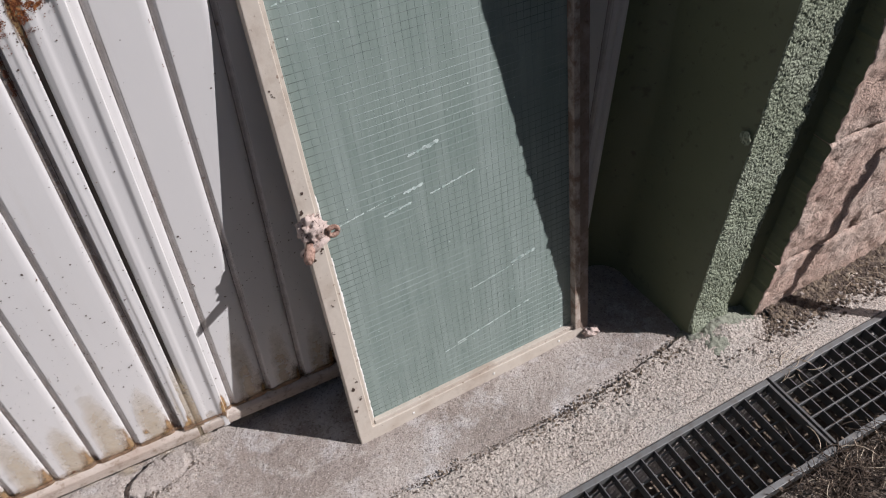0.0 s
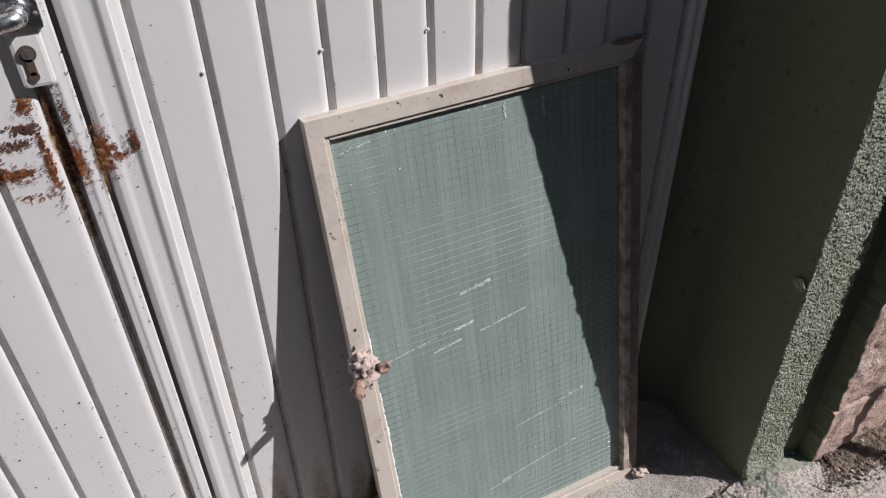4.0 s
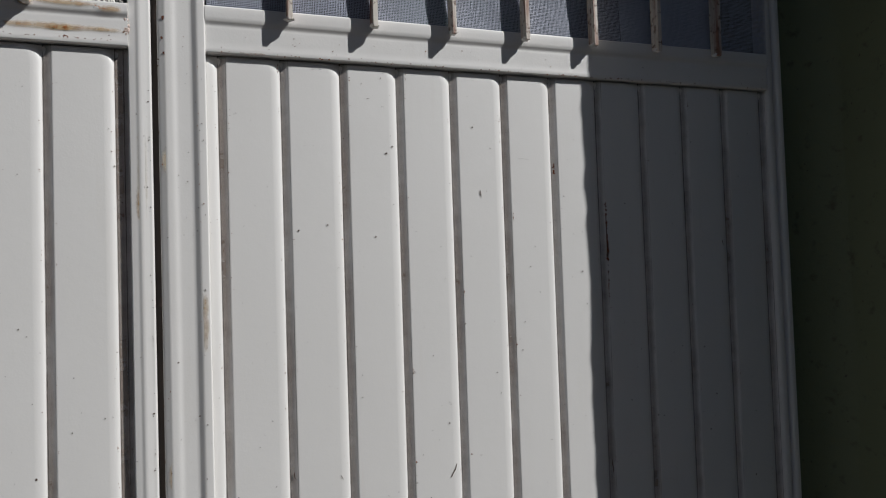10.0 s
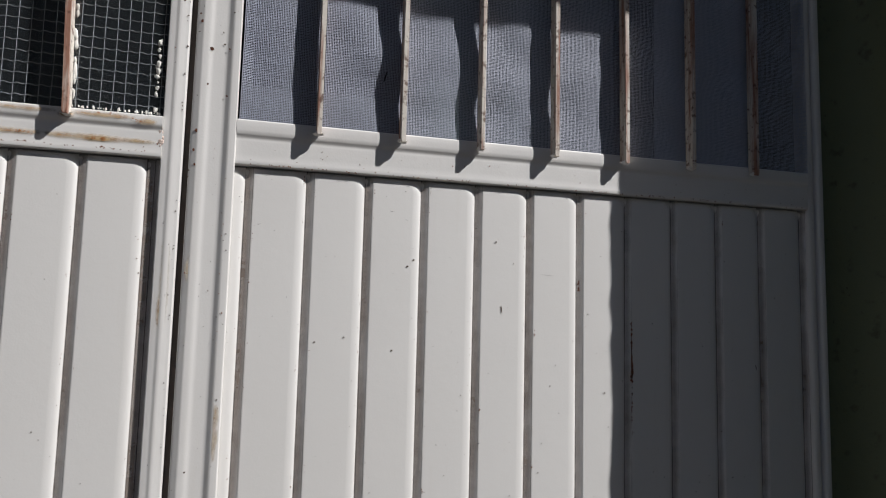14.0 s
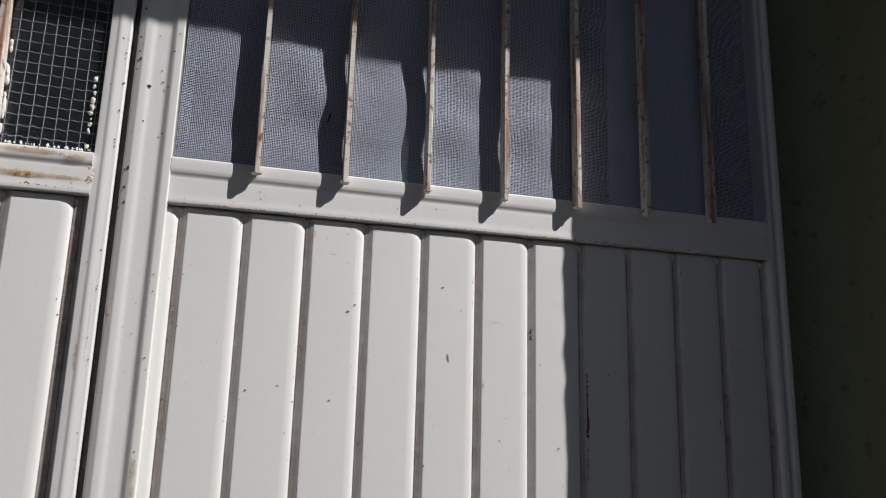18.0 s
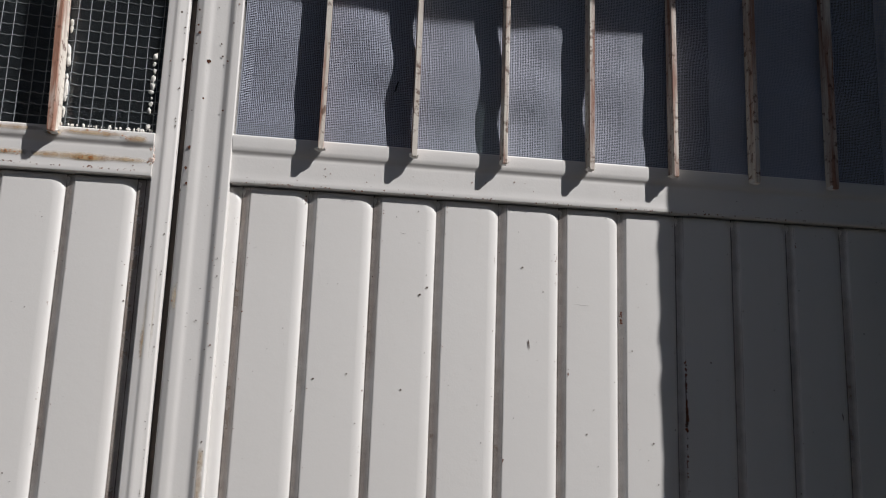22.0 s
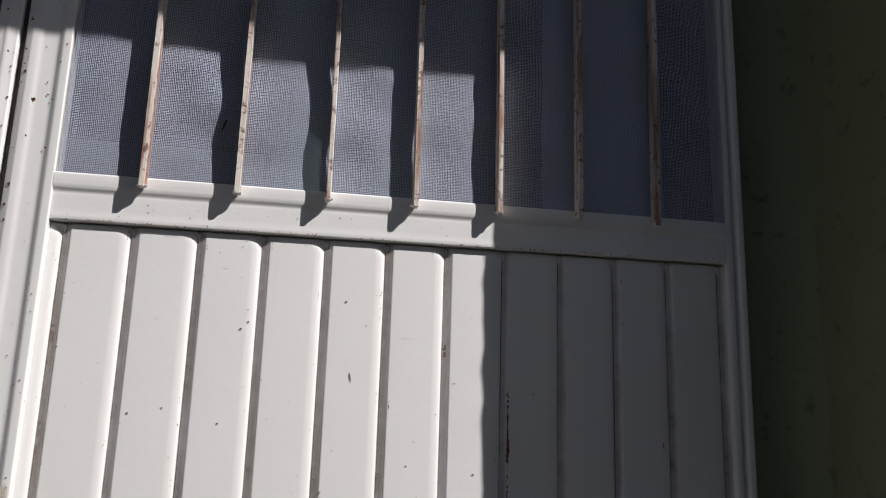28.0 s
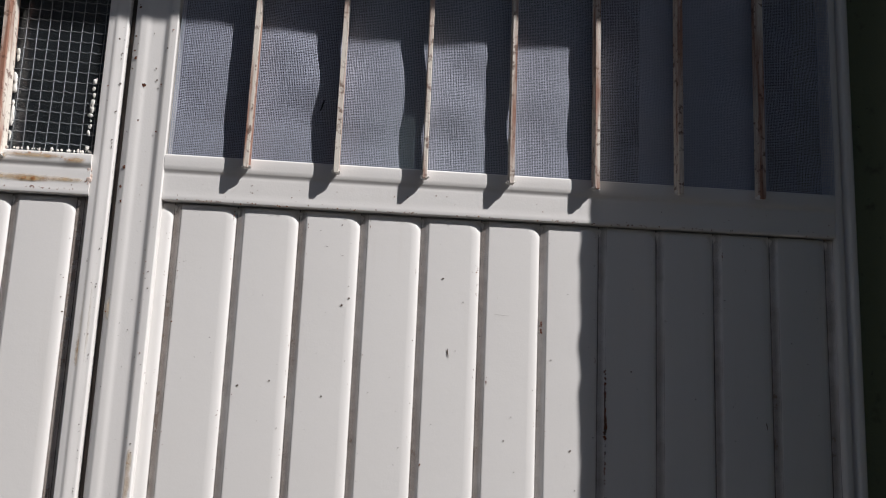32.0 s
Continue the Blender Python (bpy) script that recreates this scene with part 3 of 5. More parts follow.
def stone_block(x0, x1, z0, z1, ragged, seed, proud):
    ys = WY - 0.040 - proud

    def place(x, z):
        u, w = (x - x0) / (x1 - x0), (z - z0) / (z1 - z0)
        rim = min(u * (x1 - x0) + ragged, (1 - u) * (x1 - x0), w * (z1 - z0), (1 - w) * (z1 - z0))
        y = ys + 0.006 * fbm(x, seed, z, 14, 5) + 0.004 * fbm(x, seed, z, 60, 4) + 0.006 * max(0.0, 1 - rim / 0.005) ** 2 + 0.010 * max(0.0, fbm(x, seed, z, 32, 3) - 0.35)
        xx = x + (1 - u) ** 6 * ragged * (0.007 * fbm(2.0, 1.0, z, 7, 3) + 0.006 * fbm(1.0, 0, z, 55, 3))
        tilt = 0.05 * (x - 1.0)
        return xx, y, z + tilt * (1 if z0 > 0.01 else w) + 0.006 * fbm(x, seed, 0, 8) * (4 * w * (1 - w))

    xs, zs = steps(x0, x1, 0.0065), steps(z0, z1, 0.0065)
    verts = [place(x, z) for z in zs for x in xs]
    n = len(xs)
    faces = [(j * n + i, j * n + i + 1, (j + 1) * n + i + 1, (j + 1) * n + i) for j in range(len(zs) - 1) for i in range(n - 1)]
    base, base_faces = len(verts), len(faces)
    rim = [i for i in range(n)] + [j * n + n - 1 for j in range(1, len(zs))] + [(len(zs) - 1) * n + i for i in range(n - 2, -1, -1)] + [j * n for j in range(len(zs) - 2, 0, -1)]
    verts += [(verts[i][0], WY + 0.012, verts[i][2]) for i in rim]
    faces += [(rim[k], base + k, base + (k + 1) % len(rim), rim[(k + 1) % len(rim)]) for k in range(len(rim))]
    me = bpy.data.meshes.new("stone")
    me.from_pydata(verts, [], faces)
    me.materials.append(STONE)
    if ragged:
        me.materials.append(GREEN)
        left = {j * n for j in range(len(zs))}
        for k in range(len(rim)):
            if rim[k] in left and rim[(k + 1) % len(rim)] in left:
                me.polygons[base_faces + k].material_index = 1
    ob = smooth(new("stone", me))
    for p in me.polygons[base_faces:]:
        p.use_smooth = False
    ob.parent = wall_stone
    ob.matrix_parent_inverse = wall_stone.matrix_basis.inverted()


z = 0.0
for row, (h, cuts) in enumerate(((0.205, (1.058, 1.62, 2.3)), (0.30, (1.058, 1.44, 1.9, 2.3)), (0.26, (1.058, 1.55, 2.3)), (0.25, (1.058, 1.4, 2.3)))):
    for i, (a, b) in enumerate(zip(cuts, cuts[1:])):
        stone_block(a, b - 0.006, z + 0.0012, z + h - 0.0012, 1.0 if i == 0 else 0.0, row * 7 + i * 3.3, rng.uniform(-0.0015, 0.0015))
    z += h
part("mortar", boxed(1.10, 2.3, WY - 0.018, WY + 0.014, 0.0, 1.0), ROUGHCAST, wall_stone)

sheet(steps(1.085, 2.2, 0.008), steps(-0.372, -0.285, 0.006),
      lambda x, y: slope(x) - 0.006 + 0.016 * max(0.0, 1 - abs(y + 0.305) / 0.06) + 0.006 * fbm(x, y, 3, 26, 4), "dirt_bank", SOIL, kind="structure",
      label="loose dark dirt along the stone wall foot")["category"] = "soil"

# house front round the doors, eave above
wall_north = thing("wall_north", (0, 0.1, 0.0), "plain plastered house front round the doors", "wall", kind="structure")
part("wall_panel", boxed(-3.2, -1.075, -0.005, 0.2, 0.0, 2.98), PLASTER, wall_north)
part("lintel", boxed(-1.075, 0.8235, 0.0, 0.2, 2.52, 2.98), PLASTER, wall_north)
eave = thing("eave", (0, -0.25, 2.94), "overhanging tiled eave above the doors", "eave", kind="structure")
part("soffit", boxed(-3.2, 2.4, -0.50, 0.2, 3.03, 3.06), PLASTER, eave)
fascia = sheet(steps(-3.2, 2.4, 0.02), [0, 1], lambda x, v: -0.53, "fascia", PLASTER, eave, "y")
for v in fascia.data.vertices:
    v.co.z = 3.11 if v.co.z > 0.5 else 2.981 + 0.004 * fbm(v.co.x, 0, 0, 9, 3)
thick = fascia.modifiers.new("thickness", "SOLIDIFY")
thick.thickness, thick.offset = 0.02, -1.0
bm = bmesh.new()
for i in range(34):
    x = -3.1 + i * 0.165
    ring = [(x + 0.075 * math.cos(a), 3.115 + 0.05 * math.sin(a)) for a in steps(0, math.pi, 0.35)]
    ring += [(px + (x - px) * 0.14, 3.115 + (pz - 3.115) * 0.84) for px, pz in ring[::-1]]
    prism(bm, ring, "y", -0.56 - 0.008 * (i % 3), 0.2)
part("roof_tiles", bm, TILE, eave, "row of rounded clay tiles")

# unseen wall added behind the viewpoint to block sky light from the doors
sky_blocker = thing("sky_blocker", (0, -3.7, 0.0), "unseen grey wall added to cut sky light on the doors", "wall", kind="structure")
part("wall_panel", boxed(-7.0, 7.0, -3.9, -3.7, -0.03, 4.7), BLOCKER, sky_blocker)

# room shell added behind the glass; its dimness is put into the colour
room = thing("inner_room", (0, 1.2, 0.0), "dark-coloured room shell added behind the doors", "room", kind="structure")
part("inner_floor", boxed(-3.2, 2.4, 0.2, 3.0, -0.02, 0.0), INNER_DARK, room)
part("inner_wall", boxed(-3.2, 2.4, 3.0, 3.1, 0.0, 2.98), INNER_DARK, room)
part("inner_wall", boxed(-3.3, -3.2, 0.2, 3.0, 0.0, 2.98), INNER_DARK, room)
part("inner_wall", boxed(2.4, 2.5, 0.2, 3.0, 0.0, 2.98), INNER_DARK, room)
ceiling = part("ceiling", boxed(-3.3, 2.5, 0.2, 3.1, 2.98, 2.984), INNER_DARK)
tagged(ceiling, "plain grey ceiling of the added room shell behind the doors", "ceiling", kind="structure")


# ---- the steel doors ----
P = 0.0716          # pitch of the ribs
DEPTH = 0.0044      # of a groove
FLOOR = 0.0076
LIP = [(-0.0140, 0.0), (-0.0126, 0.0001), (-0.0100, 0.0004), (-0.0076, 0.0009), (-0.0058, 0.0014), (-0.0046, 0.0020), (-0.0036, 0.0026), (-0.0030, 0.0032)]
RAIL0, TOP = 1.9258, 2.50
LEFT_GROOVES = [-0.1081 - 0.0714 * i for i in range(13)]
RIGHT_GROOVES = [0.0012 + i * P for i in range(12)]


def groove_profile(g, flare=0.0):
    """One pressed groove: a rounded lip, a short wall, and a floor that slopes up to the next rib."""
    return [(g + dx - flare, y) for dx, y in LIP] + [(g - 0.0024 - 0.8 * flare, DEPTH - 0.0004), (g - 0.0018 - 0.6 * flare, DEPTH), (g + 0.0034, 0.0024), (g + FLOOR - 0.0002, 0.0003), (g + FLOOR + 0.0004, 0.0), (g + FLOOR + 0.0014, 0.0)]


def groove_y(x, at):
    row = groove_profile(at)
    for (x0, y0), (x1, y1) in zip(row, row[1:]):
        if x0 <= x < x1:
            return y0 + (y1 - y0) * (x - x0) / (x1 - x0)
    return 0.0


def face_y(x):
    """Front of the ribbed sheets and stiles at x."""
    if x < -0.0955:
        return DEPTH - 0.0012 - 0.125 * max(0.0, x - LEFT_GROOVES[0] - 0.003) if x > LEFT_GROOVES[0] else groove_y(x, min(LEFT_GROOVES, key=lambda g: abs(g - x - 0.001)))
    if x < -0.0700:
        return -0.0050
    if x < -0.0306:
        return -0.0058
    if x < -0.0225:
        return -0.0074
    if x < -0.0137:
        return -0.0086
    return groove_y(x, min(RIGHT_GROOVES, key=lambda g: abs(g - x - 0.001)))


def ribbed_sheet(grooves, start, end, z0, z1, last_open=False):
    """A pressed sheet from z0 to z1; the left lip of each groove curves away below the head."""
    def line(flare, fold):
        out = []
        for g in sorted(grooves):
            row = groove_profile(g, flare * 0.0055)
            if last_open and g == max(grooves):
                row = row[:-4] + [(g + 0.0030, DEPTH - 0.0012), (g + 0.0110, DEPTH - 0.0022)]
            out += row
        out = [(min(max(x, start + 1e-6 * i), end), y) for i, (x, y) in enumerate(out)]
        out = [(start, 0.0)] + out + [(end, out[-1][1])]
        return [(x, y + (DEPTH + 0.0035 - y) * fold) for x, y in out]

    levels = [(z, 0.0, 0.0) for z in steps(z0, z1 - 0.018, 0.4)]
    levels += [(z1 - 0.018 + 0.0145 * u, u ** 1.5, 0.0) for u in (0.25, 0.45, 0.62, 0.76, 0.88)] + [(z1 - 0.0040, 1.0, 0.02), (z1 - 0.0022, 1.0, 0.10), (z1 - 0.0008, 1.0, 0.32), (z1, 1.0, 0.9)]
    bm = bmesh.new()
    rings = [[bm.verts.new((x, y, z)) for x, y in line(flare, fold)] for z, flare, fold in levels]
    for r, q in zip(rings, rings[1:]):
        for i in range(len(r) - 1):
            bm.faces.new((r[i], r[i + 1], q[i + 1], q[i]))
    return bm


def upright(outline, z0, z1, cut=1):
    return prism(bmesh.new(), outline, "z", z0, z1, cut)


def window_bar(parent, x, front, back, z0, name="bar", lean=0.0):
    """A flat bar on edge; its lower front corner is cut round."""
    cut = 0.0014
    outline = [(back, z0 + 0.004)]
    outline += [(front + cut * (1 - math.sin(a)), z0 + cut * 0.9 * (1 - math.cos(a))) for a in steps(0, math.pi / 2, 0.4)]
    outline += [(front, TOP - 0.02), (back, TOP - 0.02)]
    rng = random.Random(int(x * 1e4))
    w = 0.0028
    bm = prism(bmesh.new(), outline, "x", x - w, x + w)
    lean += rng.uniform(-0.002, 0.002)
    for v in bm.verts:
        v.co.x += lean * (v.co.z - z0) / 0.5
    bmesh.ops.bevel(bm, geom=[e for e in bm.edges if abs(e.verts[0].co.x - e.verts[1].co.x) < 1e-4], offset=0.0007, segments=1, affect="EDGES")
    ob = part(name, bm, BAR, parent)
    bm = bmesh.new()
    bmesh.ops.create_icosphere(bm, subdivisions=2, radius=0.0042)
    for v in bm.verts:
        v.co = Vector((x + rng.uniform(-0.002, 0.002), back - 0.009, z0 + 0.003)) + Vector((v.co.x * 1.2, v.co.y * 1.5, v.co.z * 0.7)) * (1 + 0.35 * fbm(*v.co, 300))
    part("weld", bm, PAINT, ob, "lumpy painted weld")
    return ob


RAIL = [(-0.0050, 0.0), (-0.0062, 0.0010), (-0.0065, 0.0045), (-0.0062, 0.0080), (-0.0060, 0.0120), (-0.0060, 0.0290), (-0.0058, 0.0318), (-0.0066, 0.0342), (-0.0078, 0.0364), (-0.0086, 0.0400),
        (-0.0087, 0.0480), (-0.0084, 0.0530), (-0.0066, 0.0545), (0.022, 0.0545), (0.022, 0.0)]
FOOT = [(-0.003, 0.0), (-0.0075, 0.001), (-0.0082, 0.003), (-0.0082, 0.024), (-0.0070, 0.0265), (-0.0020, 0.0345), (0.018, 0.0345), (0.018, 0.0)]

# fixed right-hand leaf, with barred and netted window
leaf = thing("door_2", (0.36, 0.0, 0.02), "cream-white ribbed steel door leaf with barred netted window", "door", kind="structure")
pressed(part("ribbed_panel", ribbed_sheet(RIGHT_GROOVES, -0.0139, 0.7975, 0.05, 1.9250), PAINT, leaf, "vertical pressed steel ribs"))
POST = [(-0.0653, 0.02), (-0.0653, -0.0020), (-0.0640, -0.0042), (-0.0600, -0.0056), (-0.0570, -0.0068), (-0.0500, -0.0066), (-0.0450, -0.0054), (-0.0310, -0.0052),
        (-0.0285, -0.0056), (-0.0240, -0.0080), (-0.0220, -0.0086), (-0.0150, -0.0086), (-0.0140, -0.0080), (-0.0136, -0.0060), (-0.0136, 0.02)]
pressed(part("stile", upright(filleted(POST, 0.003), 0.030, TOP, 8), PAINT, leaf, "stepped steel stile with rust specks"))
JAMB = [(0.7965, 0.02), (0.7965, -0.003), (0.799, -0.0062), (0.8065, -0.0066), (0.8085, -0.003), (0.8100, 0.001), (0.8115, -0.003), (0.8150, -0.0080),
        (0.8215, -0.0085), (0.8235, -0.0070), (0.8235, 0.02)]
pressed(part("stile", upright(filleted(JAMB, 0.0025), 0.03, TOP, 8), PAINT, leaf))
pressed(part("middle_rail", prism(bmesh.new(), filleted([(y, z + RAIL0) for y, z in RAIL], 0.002), "x", -0.0138, 0.7965, 10), PAINT, leaf, "beaded rail under the window"))
pressed(part("bottom_rail", prism(bmesh.new(), filleted([(y, z + 0.031) for y, z in FOOT], 0.003), "x", -0.0640, 0.7965, 6), FOOT_PAINT, leaf))
part("rail_slit_strip", boxed(-0.0035, 0.7965, 0.0125, 0.0200, 1.905, 1.9255), JOINT_DARK, leaf, "dark-coloured strip behind the slit under the rail")
part("top_rail", boxed(-0.0125, 0.7965, -0.006, 0.022, TOP - 0.04, TOP, 0.002), PAINT, leaf)
for i in range(7):
    window_bar(leaf, 0.081 + i * 0.1025, -0.0245, -0.0078, 1.9655)
for x, zz in ((0.0710, 0.982), (0.2160, 0.983), (0.3605, 0.985)):
    bm = bmesh.new()
    bmesh.ops.create_uvsphere(bm, u_segments=10, v_segments=6, radius=0.0027)
    for v in bm.verts:
        v.co = Vector((x - 0.004, -0.0006, zz)) + Vector((v.co.x, v.co.y * 0.5, v.co.z))
    smooth(part("rivet", bm, PAINT, leaf, "small white rivet head"))


# insect net: fine woven threads, sagging in and out
def net_y(x, z):
    """Slack between the bars, rippling along its height."""
    ripple = 0.0015 * math.sin(46 * z + 17 * x + 1.2 * math.sin(7 * z + 31 * x)) + 0.0004 * math.sin(104 * z - 27 * x)
    y = -0.0040 - 0.0024 * math.exp(-((z - 2.075) / 0.035) ** 2) + 0.0010 * math.cos(2 * math.pi * (x - 0.081) / 0.1025) + ripple + 0.0010 * fbm(x, 0, z, 11, 2)
    rim = min(1.0, (x + 0.0105) / 0.008, (0.797 - x) / 0.022, (z - 1.978) / 0.05)
    return y * rim + -0.0066 * (1 - rim)


def net():
    x0, x1, z0, z1 = -0.0105, 0.797, 1.978, 2.462
    verts, faces = [], []
    w = 0.00036
    shift = random.Random(5)
    for z in steps(z0, z1, 0.0020):
        z += shift.uniform(-0.00022, 0.00022)
        row = steps(x0, x1, 0.012)
        at = len(verts)
        for x in row:
            zz = z + 0.0006 * fbm(x, 0, z, 9, 2)
            y = net_y(x, zz)
            verts += [(x, y, zz - w), (x, y, zz + w)]
        faces += [(at + 2 * i, at + 2 * i + 2, at + 2 * i + 3, at + 2 * i + 1) for i in range(len(row) - 1)]
    for x in steps(x0, x1, 0.0020):
        x += shift.uniform(-0.00022, 0.00022)
        col = steps(z0, z1, 0.014)
        at = len(verts)
        for z in col:
            xx = x + 0.0006 * fbm(x, 3, z, 9, 2)
            y = net_y(xx, z) - 0.0002
            verts += [(xx - w, y, z), (xx + w, y, z)]
        faces += [(at + 2 * i, at + 2 * i + 1, at + 2 * i + 3, at + 2 * i + 2) for i in range(len(col) - 1)]
    me = bpy.data.meshes.new("insect_net")
    me.from_pydata(verts, [], faces)
    me.materials.append(NET)
    ob = new("insect_net", me)
    ob.parent = leaf
    ob.matrix_parent_inverse = leaf.matrix_basis.inverted()
    tagged(ob, "fine grey woven insect net", kind="stuff")


net()
bm = bmesh.new()
slit = [(0.1628, 2.0580), (0.1640, 2.0575), (0.1622, 2.0500), (0.1600, 2.0440), (0.1590, 2.0446), (0.1606, 2.0520)]
prism(bm, slit, "y", -0.0075, -0.0068)
part("net_snag", bm, BLACK, leaf, "dark snag in the net")

# curtain hanging behind the net
curtain = thing("curtain", (0.45, 0.07, 1.95), "pale blue-grey cloth curtain hanging behind the net", "curtain")


def drape(x0, x1, y0, label, mat=CLOTH):
    sheet(steps(x0, x1, 0.006), steps(1.90, 2.50, 0.03), lambda x, z: y0 + 0.006 * math.sin(55 * x + 2 * z) + 0.004 * fbm(x, 0, z, 7), "cloth", mat, curtain, "y", label)


drape(0.205, 0.352, 0.045, "greenish cloth panel")
drape(0.345, 0.520, 0.060, "greenish cloth panel")
drape(0.555, 0.722, 0.014, "thin bluish cloth panel", CLOTH_BLUE)
part("curtain_rod", tube(bmesh.new(), [(-0.02, 0.05, 2.495), (0.8, 0.05, 2.495)], 0.004), GALV, curtain)

# hinged left-hand leaf, with lock, handle and wired-glass window
door = thing("door_1", (-0.55, 0.0, 0.02), "cream-white ribbed steel door with rusty lock and wired-glass window", "door", kind="structure")
pressed(part("ribbed_panel", ribbed_sheet(LEFT_GROOVES, -1.03, -0.0952, 0.05, 1.9255, last_open=True), PAINT, door, "vertical pressed steel ribs"))
LOCK_STILE = [(-0.0958, 0.02), (-0.0958, 0.0020), (-0.0956, -0.0034), (-0.0949, -0.0044), (-0.0880, -0.0049), (-0.0850, -0.0060), (-0.0825, -0.0060), (-0.0760, -0.0048), (-0.0735, -0.0046), (-0.0722, -0.0036), (-0.0718, 0.0005), (-0.0718, 0.02)]
pressed(part("stile", upright(filleted(LOCK_STILE, 0.003), 0.030, TOP, 8), PAINT, door, "narrow lock stile with rust specks"))
part("stile", upright([(x - 0.957, y) for x, y in [(-0.1175, 0.02), (-0.1175, -0.004), (-0.116, -0.006), (-0.078, -0.006), (-0.074, 0.0), (-0.074, 0.02)]], 0.018, TOP, 4), PAINT, door)
LEFT_RAIL = [(y, z * 0.97 if z < 0.0365 else 0.0354 + (z - 0.0365) * 0.72) for y, z in RAIL]
pressed(part("middle_rail", prism(bmesh.new(), filleted([(y, z + RAIL0 + 0.0004) for y, z in LEFT_RAIL], 0.002), "x", -1.03, -0.0952, 10), PAINT, door, "beaded rail with orange rust stains"))
pressed(part("bottom_rail", prism(bmesh.new(), filleted([(y, z + 0.029) for y, z in FOOT], 0.003), "x", -1.03, -0.0722, 6), FOOT_PAINT, door))
part("rail_slit_strip", boxed(-1.03, -0.0962, 0.0125, 0.0200, 1.905, 1.9262), JOINT_DARK, door, "dark-coloured strip behind the slit under the rail")
part("top_rail", boxed(-1.03, -0.0955, -0.006, 0.022, TOP - 0.04, TOP, 0.002), PAINT, door)
part("rebate", boxed(-0.0722, -0.0650, 0.0035, 0.026, 0.03, TOP), JOINT_DARK, door, "dark-coloured strip in the gap between the leaves")
for i in range(8):
    window_bar(door, -0.1945 - i * 0.104, -0.0245, -0.0015, 1.9635, lean=-0.018)
pane = part("pane", boxed(-1.03, -0.0962, 0.0015, 0.0055, 1.972, 2.465), GLASS, door, "clear wired glass")
pane.visible_shadow = False
bm = bmesh.new()
rng = random.Random(8)
for zz in steps(1.986, 2.46, 0.0125):
    tube(bm, [(x, 0.0008 + 0.0003 * rng.random(), zz + 0.0007 * math.sin(495 * x + 0.4 * math.sin(40 * zz)) + rng.uniform(-0.0003, 0.0003)) for x in steps(-0.52, -0.0965, 0.003)], 0.00050, 4)
part("wire", bm, WIRE, pane, "wavy horizontal wires", "stuff")
bm = bmesh.new()
for x in steps(-0.52, -0.1005, 0.0127):
    tube(bm, [(x + 0.0006 * rng.uniform(-1, 1), 0.0011, zz) for zz in steps(1.975, 2.46, 0.05)], 0.00042, 4)
part("wire", bm, WIRE, pane, "thin upright wires", "stuff")


def putty_bead(parent, a, b, radius, seed, step=0.007, gaps=0.25, tall=(1.3, 3.6)):
    """A broken, lumpy line of putty from a to b."""
    rng = random.Random(seed)
    bm = bmesh.new()
    a, b = Vector(a), Vector(b)
    n = int((b - a).length / step)
    for i in range(n):
        if rng.random() < gaps:
            continue
        c = a + (b - a) * ((i + rng.random() * 0.9) / n) + Vector((rng.uniform(-0.001, 0.001), 0, 0))
        stretch = rng.uniform(*tall)
        made = bmesh.ops.create_icosphere(bm, subdivisions=2, radius=radius * rng.uniform(0.4, 1.25))["verts"]
        for v in made:
            v.co = c + Vector((v.co.x * 0.9, v.co.y * 0.5, v.co.z * stretch)) * (1 + 0.9 * fbm(*(c + v.co), 420))
    return smooth(part("putty", bm, PUTTY, parent, "crumbly white putty", "stuff"))


putty_bead(door, (-0.1050, 0.001, 1.980), (-0.1045, 0.001, 2.065), 0.0025, 3, 0.0065, 0.12, (0.9, 1.7))
putty_bead(door, (-0.1925, 0.001, 1.978), (-0.1945, 0.001, 2.10), 0.0026, 4, 0.008, 0.10)
putty_bead(door, (-0.188, 0.001, 1.9785), (-0.10, 0.001, 1.9785), 0.0012, 5, 0.0025, 0.2, (0.8, 1.6))
putty_bead(door, (-0.2940, 0.001, 1.98), (-0.2960, 0.001, 2.10), 0.0022, 6, 0.010, 0.3)

bm = bmesh.new()
rng = random.Random(44)
for zz, size in ((1.9400, 0.0022), (1.9445, 0.0030), (1.9490, 0.0020), (1.9560, 0.0026), (1.9600, 0.0018)):
    made = bmesh.ops.create_icosphere(bm, subdivisions=2, radius=size)["verts"]
    c = Vector((-0.0962 + rng.uniform(-0.0016, 0.0010), -0.0048, zz))
    for v in made:
        v.co = c + Vector((v.co.x * 1.1, v.co.y * 0.6, v.co.z * 1.2)) * (1 + 0.7 * fbm(*(v.co + c), 320))
smooth(part("weld", bm, LATCH, door, "chipped weld lumps at the rail end", "stuff"))

# lock case, keyhole and lever handle
lock = part("lock_plate", boxed(-0.1180, -0.0850, -0.0100, 0.004, 1.002, 1.066, 0.0045), PAINT, door, "chipped painted lock plate")
part("lock_tab", boxed(-0.1175, -0.0990, -0.0105, 0.004, 1.094, 1.117, 0.003), SASH, door, "rust-stained painted tab")
bm = bmesh.new()
for cz, r in ((1.0400, 0.0088), ):
    prism(bm, [(-0.1035 + r * math.cos(a), cz + r * math.sin(a)) for a in steps(0, 2 * math.pi - 0.3, 0.3)], "y", -0.0125, -0.008)
box(bm, -0.1085, -0.0995, -0.0125, -0.008, 1.0150, 1.0400, 0.0015)
